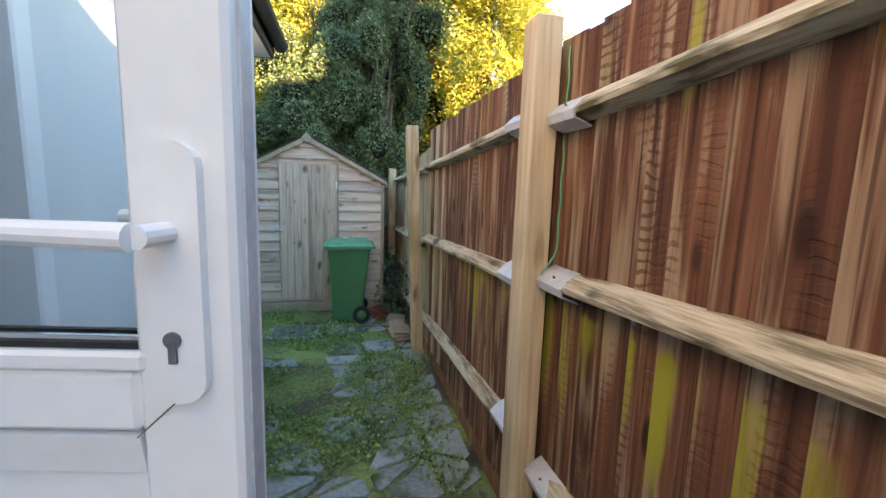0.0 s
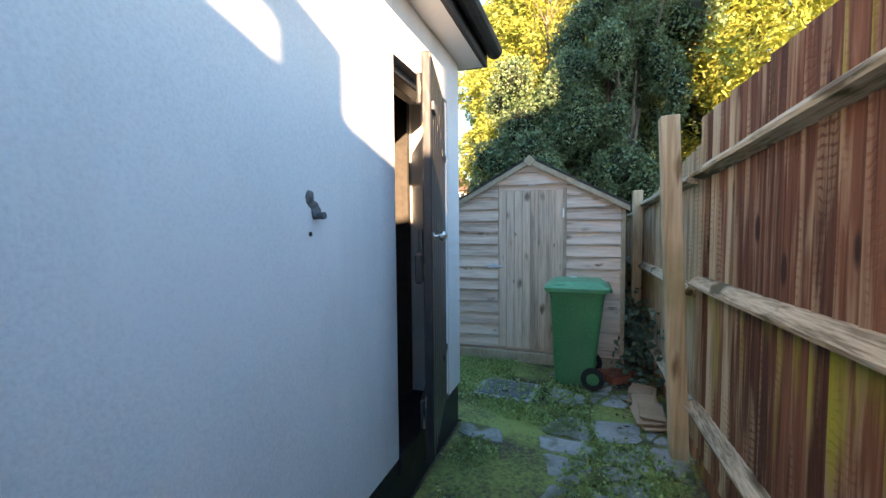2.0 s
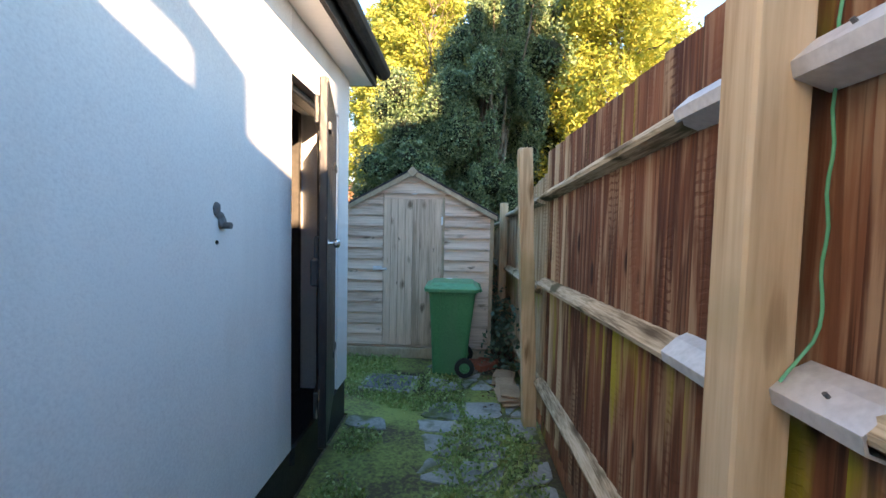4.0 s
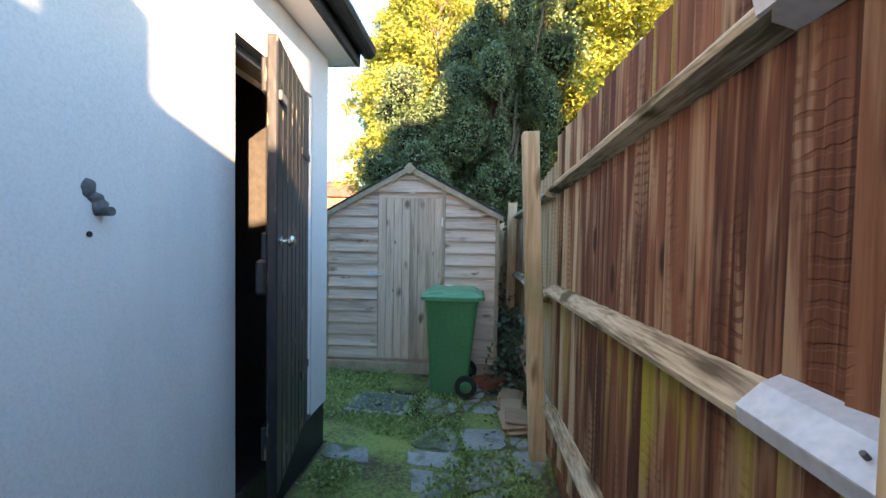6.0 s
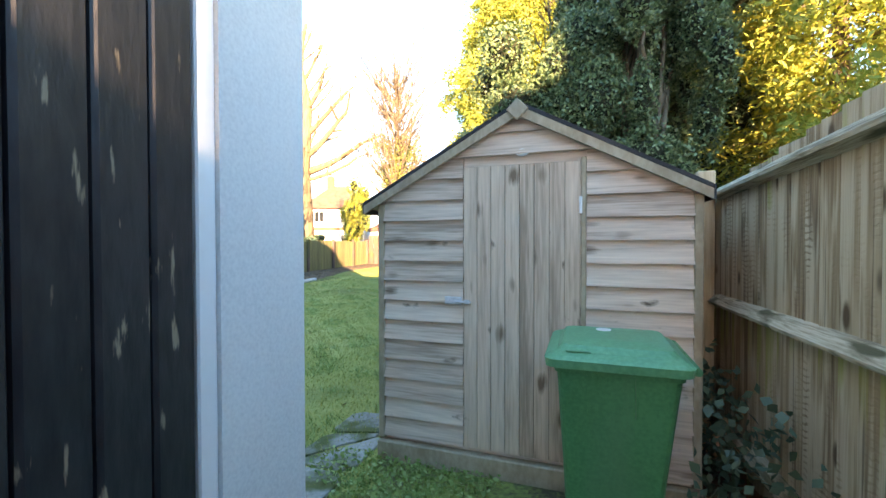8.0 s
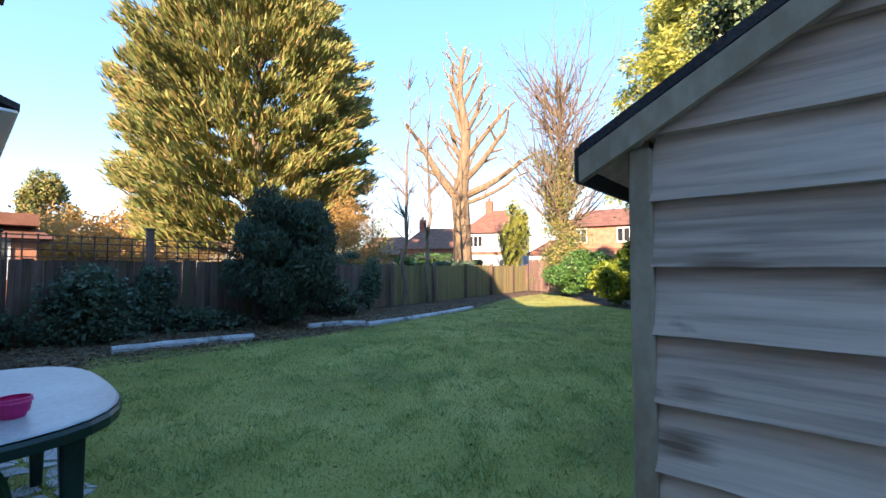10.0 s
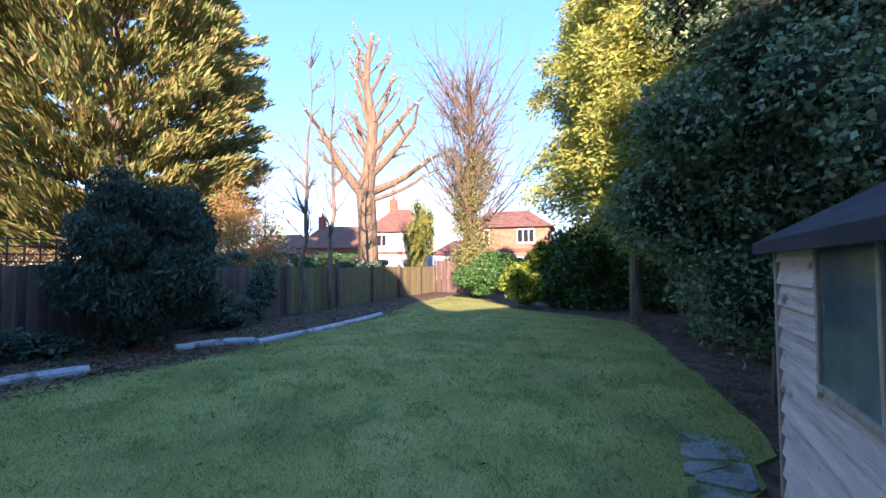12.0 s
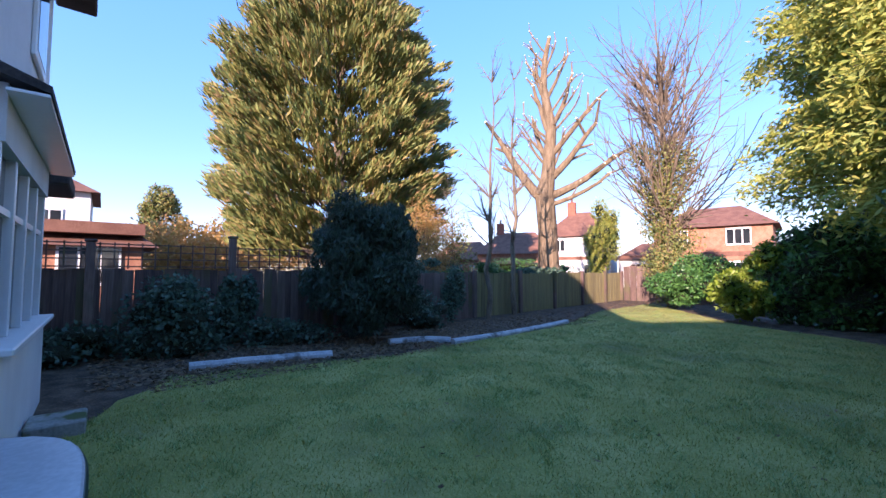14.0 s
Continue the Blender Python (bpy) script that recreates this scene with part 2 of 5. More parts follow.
SHEDSIDE = mat("silvered_side_board", [(0.419, 0.312, 0.244), (0.664, 0.515, 0.431), (0.800, 0.655, 0.545)], 2.2, 10, 0.82, 0.5, stretch=(6, 0.5, 9), spread=0.12, stain=(0.18, 0.13, 0.10), stain_scale=3.0, stain_at=(0.66, 0.74), stain_stretch=(3, 1.5, 3), dist=0.005, knots=(6, 3.0, 5.5))
SHEDDOOR = mat("silvered_door_board", [(0.35, 0.245, 0.18), (0.60, 0.435, 0.335), (0.75, 0.57, 0.445)], 2.2, 10, 0.82, 0.5, stretch=(8, 6, 0.45), spread=0.14, stain=(0.12, 0.08, 0.06), stain_scale=5, stain_at=(0.66, 0.74), stain_stretch=(2, 2, 1), dist=0.005, knots=(6.0, 6, 3.2))
SHEDTRIM = mat("shed_trim_wood", [(0.33, 0.25, 0.17), (0.45, 0.36, 0.26)], 2, 12, 0.8, 0.4, stretch=(4, 4, 2))
FELT = mat("mineral_roof_felt", [(0.030, 0.028, 0.030), (0.06, 0.055, 0.058)], 5, 150, 0.95, 0.6)
BIN = mat("green_bin_plastic", [(0.025, 0.169, 0.069), (0.044, 0.231, 0.100)], 2, 60, 0.42, 0.06, stain=(0.07, 0.20, 0.11), stain_scale=3, stain_at=(0.55, 0.8), stain_stretch=(1, 1, 0.3))
LID = mat("green_lid_plastic", [(0.054, 0.270, 0.132), (0.090, 0.348, 0.186)], 3, 60, 0.38, 0.06)
RUBBER = mat("black_rubber", [(0.012, 0.012, 0.012), (0.022, 0.022, 0.022)], 8, 80, 0.7, 0.1)
STONE = mat("grey_paving_stone", [(0.15, 0.155, 0.145), (0.26, 0.265, 0.25), (0.36, 0.355, 0.33)], 3, 40, 0.85, 0.6, spread=0.12, stain=(0.075, 0.095, 0.025), stain_scale=4, stain_at=(0.52, 0.64), dist=0.008)
FROST = mat("frosted_paving_stone", [(0.30, 0.32, 0.34), (0.55, 0.57, 0.60)], 4, 50, 0.7, 0.4, spread=0.1, dist=0.006)
MOSS = mat("mossy_soil", [(0.085, 0.068, 0.040), (0.16, 0.19, 0.055), (0.23, 0.28, 0.075)], 2.6, 45, 0.95, 0.9, stain=(0.055, 0.040, 0.025), stain_scale=1.1, stain_at=(0.52, 0.62), dist=0.02)
SOIL = mat("leaf_littered_soil", [(0.045, 0.030, 0.021), (0.090, 0.063, 0.042), (0.165, 0.112, 0.075)], 4, 50, 0.95, 1.0, dist=0.03)
LAWN = mat("short_grass_turf", [(0.18, 0.205, 0.05), (0.27, 0.285, 0.07), (0.36, 0.35, 0.12)], 0.9, 60, 0.9, 0.9, stain=(0.14, 0.16, 0.055), stain_scale=0.7, stain_at=(0.55, 0.75), dist=0.02)
IRON = mat("cast_cover_metal", [(0.09, 0.095, 0.10), (0.16, 0.16, 0.165)], 4, 60, 0.7, 0.4)
BRICK = mat("red_brick", [(0.26, 0.075, 0.045), (0.40, 0.13, 0.08)], 6, 60, 0.85, 0.5, spread=0.1)
TERRA = mat("old_buff_tile", [(0.312, 0.195, 0.117), (0.494, 0.338, 0.221)], 5, 50, 0.88, 0.5, spread=0.15)
BARK = mat("grey_brown_bark", [(0.09, 0.065, 0.045), (0.17, 0.13, 0.09), (0.24, 0.19, 0.13)], 2, 14, 0.9, 0.9, stretch=(4, 4, 0.8), dist=0.03)
PALEBARK = mat("sunlit_tan_bark", [(0.120, 0.084, 0.051), (0.192, 0.141, 0.084), (0.240, 0.180, 0.114)], 2, 14, 0.9, 0.8, stretch=(4, 4, 0.8), dist=0.03)
CUTWOOD = mat("fresh_cut_wood", [(0.70, 0.60, 0.42), (0.80, 0.70, 0.52)], 6, 60, 0.8, 0.2)
OLDFENCE = mat("dark_garden_fence", [(0.068, 0.042, 0.039), (0.143, 0.093, 0.078), (0.225, 0.158, 0.128)], 2, 10, 0.88, 0.5, stretch=(6, 6, 0.5), spread=0.2, stain=(0.10, 0.10, 0.04), stain_scale=0.8, stain_at=(0.55, 0.7), dist=0.008)
OLIVEFENCE = mat("olive_green_fence", [(0.130, 0.111, 0.058), (0.208, 0.176, 0.085), (0.260, 0.227, 0.091)], 2, 10, 0.88, 0.5, stretch=(6, 6, 0.5), spread=0.15, dist=0.008)
LOG = mat("whitewashed_edging", [(0.34, 0.35, 0.37), (0.48, 0.49, 0.51), (0.58, 0.59, 0.60)], 4, 40, 0.8, 0.5, stain=(0.16, 0.15, 0.13), stain_scale=3, stain_at=(0.57, 0.68))
GREENPL = mat("dark_green_garden_plastic", [(0.006, 0.030, 0.028), (0.012, 0.045, 0.040)], 3, 50, 0.35, 0.05)
# green top coloured pale: frost together with the sky's reflection
TABLETOP = mat("frost_sky_sheen_top", [(0.34, 0.37, 0.40), (0.46, 0.49, 0.52)], 2, 40, 0.35, 0.05, stain=(0.10, 0.14, 0.14), stain_scale=2, stain_at=(0.62, 0.85))
PINK = mat("pink_plastic", [(0.62, 0.02, 0.16), (0.70, 0.03, 0.20)], 4, 30, 0.4, 0.03)
REEL = mat("green_reel_plastic", [(0.008, 0.11, 0.045), (0.014, 0.15, 0.062)], 3, 30, 0.35, 0.05)
HOSE = mat("yellow_hose", [(0.50, 0.38, 0.12), (0.60, 0.47, 0.18)], 3, 30, 0.5, 0.05)
GREYPL = mat("grey_plastic", [(0.33, 0.34, 0.35), (0.42, 0.43, 0.44)], 3, 30, 0.5, 0.05)
ROOFRED = mat("red_clay_tiles", [(0.16, 0.075, 0.05), (0.24, 0.12, 0.08)], 2, 30, 0.85, 0.5, dist=0.03)
ROOFDARK = mat("dark_roof_tiles", [(0.035, 0.03, 0.03), (0.07, 0.06, 0.058)], 3, 40, 0.85, 0.5, dist=0.02)
BRICKWALL = mat("brick_house_wall", [(0.30, 0.13, 0.075), (0.42, 0.22, 0.14)], 3, 50, 0.9, 0.3)
DARK = mat("unlit_room_dark", [(0.05, 0.045, 0.04), (0.08, 0.07, 0.06)], 2, 30, 0.9, 0.2)
CHROME = mat("worn_chrome", [(0.55, 0.55, 0.55), (0.66, 0.66, 0.66)], 6, 60, 0.25, 0.05, metal=1.0)
DARKGLASS = mat("dark_window_glass", [(0.02, 0.025, 0.03), (0.03, 0.035, 0.04)], 1, 5, 0.05, 0.0, spec=0.8)
GLASS = glass_mat("clear_glass")
SHEDPANE = mat("grey_teal_plastic_pane", [(0.09, 0.125, 0.13), (0.15, 0.19, 0.195)], 2, 9, 0.12, 0.05, spec=0.7)
STRING = mat("green_twine", [(0.08, 0.42, 0.24), (0.12, 0.50, 0.30)], 6, 60, 0.7, 0.2)
OUTERLEAF = leaf_mat("ivy_holly_leaf", [(0.055, 0.105, 0.050), (0.105, 0.175, 0.075), (0.17, 0.25, 0.11), (0.28, 0.34, 0.17)], 0.42, 0.15)
GOLDLEAF = leaf_mat("golden_conifer_leaf", [(0.20, 0.26, 0.05), (0.35, 0.40, 0.07), (0.50, 0.45, 0.09), (0.28, 0.36, 0.07)], 0.6, 0.35)
RUSTLEAF = leaf_mat("rusty_autumn_leaf", [(0.42, 0.22, 0.07), (0.52, 0.31, 0.10), (0.40, 0.29, 0.08)], 0.6, 0.45)
CONIFER = leaf_mat("cypress_spray", [(0.098, 0.141, 0.038), (0.184, 0.227, 0.056), (0.282, 0.270, 0.069), (0.282, 0.184, 0.075)], 0.65, 0.12)
DARKBUSH = leaf_mat("dark_yew_leaf", [(0.014, 0.036, 0.024), (0.031, 0.067, 0.041), (0.053, 0.098, 0.057)], 0.55, 0.1)
LAUREL = leaf_mat("laurel_leaf", [(0.036, 0.113, 0.033), (0.073, 0.191, 0.047), (0.127, 0.273, 0.064)], 0.3, 0.2)
LIME = leaf_mat("lime_laurel_leaf", [(0.16, 0.24, 0.02), (0.24, 0.33, 0.03), (0.30, 0.36, 0.05)], 0.4, 0.3)
IVYGREY = leaf_mat("grey_green_ivy_leaf", [(0.040, 0.090, 0.061), (0.072, 0.140, 0.094), (0.108, 0.180, 0.108)], 0.5, 0.15)
GRASS = leaf_mat("grass_blade", [(0.17, 0.20, 0.04), (0.29, 0.32, 0.06), (0.40, 0.40, 0.09), (0.50, 0.44, 0.19)], 0.6, 0.25)
WEED = leaf_mat("weed_leaf", [(0.13, 0.23, 0.06), (0.24, 0.36, 0.10), (0.38, 0.48, 0.22)], 0.55, 0.25)
LITTER = leaf_mat("fallen_leaf", [(0.10, 0.055, 0.03), (0.19, 0.115, 0.06), (0.27, 0.19, 0.11), (0.07, 0.05, 0.035)], 0.8, 0.05)
# filling for crowns, coloured near black to stand for shade among the leaves
INNER = mat("inner_shade_dark", [(0.016, 0.021, 0.010), (0.039, 0.044, 0.021)], 6, 40, 0.95, 1.0, dist=0.05)


# ---- building helpers ----
def link(name, me, material, parent=None, label=""):
    ob = new(name, me)
    if material is not None and not me.materials:
        me.materials.append(material)
    if parent is not None:
        ob.parent = parent
    if label:
        ob["label"] = label
    return ob


def part(name, bm, material, parent=None, label=""):
    """Links a bmesh as one mesh object under a thing or a part."""
    me = bpy.data.meshes.new(name)
    bm.to_mesh(me)
    bm.free()
    return link(name, me, material, parent, label)


def thing(name, label, category, at=(0, 0, 0), group="", kind="", turn=0):
    ob = new(name)
    ob.matrix_basis = pose(*at, 0, 0, turn)
    return tagged(ob, label, category, group, kind)


def box(size, at=(0, 0, 0), bevel=0.0, m=None, bm=None):
    bm = bm or bmesh.new()
    got = bmesh.ops.create_cube(bm, size=1.0, matrix=Matrix.Translation(at) @ (m or Matrix()) @ Matrix.Diagonal((*size, 1)))
    if bevel:
        edges = list({e for v in got["verts"] for e in v.link_edges})
        bmesh.ops.bevel(bm, geom=edges, offset=bevel, segments=1, affect="EDGES")
    return bm


def span(x0, x1, y0, y1, z0, z1, bevel=0.0, bm=None):
    return box((x1 - x0, y1 - y0, z1 - z0), ((x0 + x1) / 2, (y0 + y1) / 2, (z0 + z1) / 2), bevel, None, bm)


def prism(pts, depth, axis="y", at=0.0, bm=None):
    """A closed outline in the plane across the axis, given thickness along the axis."""
    bm = bm or bmesh.new()

    def place(p, d):
        return {"y": (p[0], d, p[1]), "x": (d, p[0], p[1]), "z": (p[0], p[1], d)}[axis]
    a = [bm.verts.new(place(p, at)) for p in pts]
    b = [bm.verts.new(place(p, at + depth)) for p in pts]
    bm.faces.new(a)
    bm.faces.new(b[::-1])
    n = len(pts)
    for i in range(n):
        bm.faces.new((a[i], b[i], b[(i + 1) % n], a[(i + 1) % n]))
    bmesh.ops.recalc_face_normals(bm, faces=bm.faces)
    return bm


def cyl(r0, r1, p, q, seg=12, bm=None):
    bm = bm or bmesh.new()
    p, q = Vector(p), Vector(q)
    d = q - p
    bmesh.ops.create_cone(bm, cap_ends=True, segments=seg, radius1=r0, radius2=r1, depth=d.length,
                          matrix=Matrix.Translation((p + q) / 2) @ d.to_track_quat("Z", "Y").to_matrix().to_4x4())
    return bm


def lathe(profile, seg=24, m=None):
    """Turns (radius, height) pairs round the z axis."""
    bm = bmesh.new()
    rings = [[bm.verts.new((r * math.cos(2 * math.pi * k / seg), r * math.sin(2 * math.pi * k / seg), z)) for k in range(seg)] for r, z in profile]
    for a, b in zip(rings, rings[1:]):
        for k in range(seg):
            bm.faces.new((a[k], a[(k + 1) % seg], b[(k + 1) % seg], b[k]))
    bm.faces.new(rings[0][::-1])
    bm.faces.new(rings[-1])
    if m:
        bm.transform(m)
    bmesh.ops.recalc_face_normals(bm, faces=bm.faces)
    return bm


def loft(rings):
    """Skins closed rings of equal length, with end caps."""
    bm = bmesh.new()
    vs = [[bm.verts.new(p) for p in ring] for ring in rings]
    n = len(vs[0])
    for a, b in zip(vs, vs[1:]):
        for k in range(n):
            bm.faces.new((a[k], a[(k + 1) % n], b[(k + 1) % n], b[k]))
    bm.faces.new(vs[0][::-1])
    bm.faces.new(vs[-1])
    bmesh.ops.recalc_face_normals(bm, faces=bm.faces)
    return bm


def rrect(cx, cy, hx, hy, r, z, k=5):
    pts = []
    for qx, qy, a0 in ((1, 1, 0), (-1, 1, 90), (-1, -1, 180), (1, -1, 270)):
        for i in range(k):
            a = radians(a0 + 90 * i / (k - 1))
            pts.append((cx + qx * (hx - r) + r * math.cos(a), cy + qy * (hy - r) + r * math.sin(a), z))
    return pts


def tube(name, pts, r, material, parent=None, label="", radii=None):
    cu = bpy.data.curves.new(name, "CURVE")
    cu.dimensions, cu.bevel_depth, cu.bevel_resolution, cu.use_fill_caps = "3D", r, 2, True
    sp = cu.splines.new("POLY")
    sp.points.add(len(pts) - 1)
    for i, p in enumerate(pts):
        sp.points[i].co = (*p, 1)
        sp.points[i].radius = radii[i] if radii else 1
    tmp = bpy.data.objects.new(name, cu)
    me = bpy.data.meshes.new_from_object(tmp)
    bpy.data.objects.remove(tmp)
    me.materials.clear()
    return link(name, me, material, parent, label)


def raw_mesh(name, verts, faces):
    me = bpy.data.meshes.new(name)
    nv, (nf, k) = len(verts), faces.shape
    me.vertices.add(nv)
    me.vertices.foreach_set("co", np.asarray(verts, np.float32).ravel())
    me.loops.add(nf * k)
    me.loops.foreach_set("vertex_index", faces.astype(np.int32).ravel())
    me.polygons.add(nf)
    me.polygons.foreach_set("loop_start", np.arange(0, nf * k, k, dtype=np.int32))
    me.update(calc_edges=True)
    return me


RNG = np.random.default_rng(7)


def leaf_mesh(name, centres, length, width, axis=None, loose=1.0, droop=0.0):
    """Many small four-cornered leaves, each its own island, at the given points."""
    n = len(centres)
    d = RNG.normal(size=(n, 3)) * loose
    if axis is not None:
        d = d + axis
    d[:, 2] -= droop
    d /= np.linalg.norm(d, axis=1)[:, None] + 1e-9
    s = np.cross(d, RNG.normal(size=(n, 3)))
    s /= np.linalg.norm(s, axis=1)[:, None] + 1e-9
    ln = length * RNG.uniform(0.6, 1.3, (n, 1))
    wd = width * RNG.uniform(0.6, 1.3, (n, 1))
    a, c = centres - d * ln / 2, centres + d * ln / 2
    nrm = np.cross(d, s) * wd * 0.18
    b, e = centres + s * wd / 2 + nrm, centres - s * wd / 2 + nrm
    v = np.stack([a, b, c, e], 1).reshape(-1, 3)
    return raw_mesh(name, v, np.arange(4 * n).reshape(n, 4))


def in_blobs(blobs, n, shell=0.55, zmin=0.02):
    """Random points in the outer part of lumpy ellipsoids: (x, y, z, rx, ry, rz)."""
    b = np.array(blobs, float)
    w = (b[:, 3] * b[:, 4] + b[:, 4] * b[:, 5] + b[:, 3] * b[:, 5])
    pick = RNG.choice(len(b), n, p=w / w.sum())
    u = RNG.normal(size=(n, 3))
    u /= np.linalg.norm(u, axis=1)[:, None]
    r = shell + (1 - shell) * RNG.random(n) ** 0.6
    lump = 1 + 0.16 * np.sin(u[:, 0] * 7 + pick) * np.sin(u[:, 1] * 6 + 2 * pick) + 0.10 * np.sin(u[:, 2] * 11 + pick) + RNG.normal(size=n) * 0.05
    p = b[pick, :3] + u * b[pick, 3:] * (r * lump)[:, None]
    return p[p[:, 2] > zmin]


def blobby(x, y, z, rx, ry, rz, count, size=0.45, seed=0):
    """Small blobs strewn through one big ellipsoid, for an uneven crown."""
    rg = np.random.default_rng(seed)
    u = rg.normal(size=(count, 3))
    u /= np.linalg.norm(u, axis=1)[:, None]
    r = rg.uniform(0.35, 0.92, (count, 1))
    c = np.array((x, y, z)) + u * r * np.array((rx, ry, rz))
    k = rg.uniform(0.6, 1.25, (count, 1)) * size
    return np.hstack([c, np.repeat(k, 3, 1) * np.array((rx, ry, rz)) / max(rx, ry, rz) * np.array((1, 1, 0.85))])


def branches(name, base, spots, r, material, parent, seed=0, wob=0.12):
    """Tapered limbs from the trunk's line out to the spots, joined in one mesh."""
    rg = random.Random(seed)
    bm = bmesh.new()
    for s, q in spots:
        s, q = Vector(s), Vector(q)
        last, n = s, 4
        for i in range(1, n + 1):
            p = s.lerp(q, i / n) + Vector([rg.uniform(-wob, wob) for _ in range(3)]) * (q - s).length * (0.5 if i < n else 0)
            cyl(r * (1 - (i - 1) / n * 0.75), r * (1 - i / n * 0.75), last, p, 6, bm)
            last = p
    return tagged(part(name, bm, material, parent), kind="stuff")


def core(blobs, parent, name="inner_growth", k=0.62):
    """Near-black lumps behind the outer leaves; the crown's inner shade is put into their colour."""
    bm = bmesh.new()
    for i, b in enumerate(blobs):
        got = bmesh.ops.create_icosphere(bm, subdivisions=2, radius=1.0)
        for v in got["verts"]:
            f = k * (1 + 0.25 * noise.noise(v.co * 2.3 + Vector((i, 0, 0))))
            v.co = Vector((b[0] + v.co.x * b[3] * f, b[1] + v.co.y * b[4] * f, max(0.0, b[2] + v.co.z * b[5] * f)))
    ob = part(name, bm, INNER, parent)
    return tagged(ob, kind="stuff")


# ---- ground ----
def ground_sheet():
    xs = sorted({-400, -200, -100, -60, *range(-40, 21, 2), *[i * 0.25 - 1.5 for i in range(12)], 40, 100, 200, 400})
    ys = sorted({-400, -200, -100, -60, *range(-20, 41, 2), *[i * 0.25 - 1.5 for i in range(28)], 60, 100, 200, 400})
    bm = bmesh.new()
    g = [[bm.verts.new((x, y, 0.012 * noise.noise(Vector((x * 1.7, y * 1.7, 0))) if abs(x) < 30 and abs(y) < 30 else 0)) for y in ys] for x in xs]
    for i in range(len(xs) - 1):
        for j in range(len(ys) - 1):
            bm.faces.new((g[i][j], g[i + 1][j], g[i + 1][j + 1], g[i][j + 1]))
    return tagged(part("ground", bm, SOIL), "dark bare soil littered with dead leaves", "ground", kind="structure")


ground_sheet()


def sheet(name, outline, z, material, label, step=0.5, wob=0.03):
    """A thin raised sheet with a ragged outline."""
    pts = []
    for (x0, y0), (x1, y1) in zip(outline, outline[1:] + outline[:1]):
        n = max(1, int(math.hypot(x1 - x0, y1 - y0) / step))
        for i in range(n):
            x, y = x0 + (x1 - x0) * i / n, y0 + (y1 - y0) * i / n
            pts.append((x + wob * 3 * noise.noise(Vector((x * 2, y * 2, 3))), y + wob * 3 * noise.noise(Vector((x * 2, y * 2, 9)))))
    bm = prism(pts, z + 0.05, "z", -0.05)
    return tagged(part(name, bm, material), label, "lawn", kind="structure")


LAWN_EDGE = [(-1.25, 4.6), (-1.55, 7.9), (-1.2, 9.2), (-1.35, 10.5), (-1.9, 13.5), (-2.6, 16.6), (-6.0, 18.3), (-10.8, 24.0), (-10.4, 19.0), (-9.0, 14.8), (-8.5, 10.2), (-8.3, 8.6), (-9.0, 5.5), (-7.2, 4.45), (-5.2, 4.3), (-3.4, 4.4), (-2.2, 4.1)]
sheet("ground_lawn", LAWN_EDGE, 0.02, LAWN, "short green lawn in the shade, patchy", 0.3, 0.07)
sheet("ground_moss", [(-0.80, -2.0), (0.66, -2.0), (0.66, 4.9), (-1.9, 4.9), (-1.9, 3.6), (-0.80, 3.5)], 0.018, MOSS, "mossy soil between the paving stones", 0.4, 0.0)


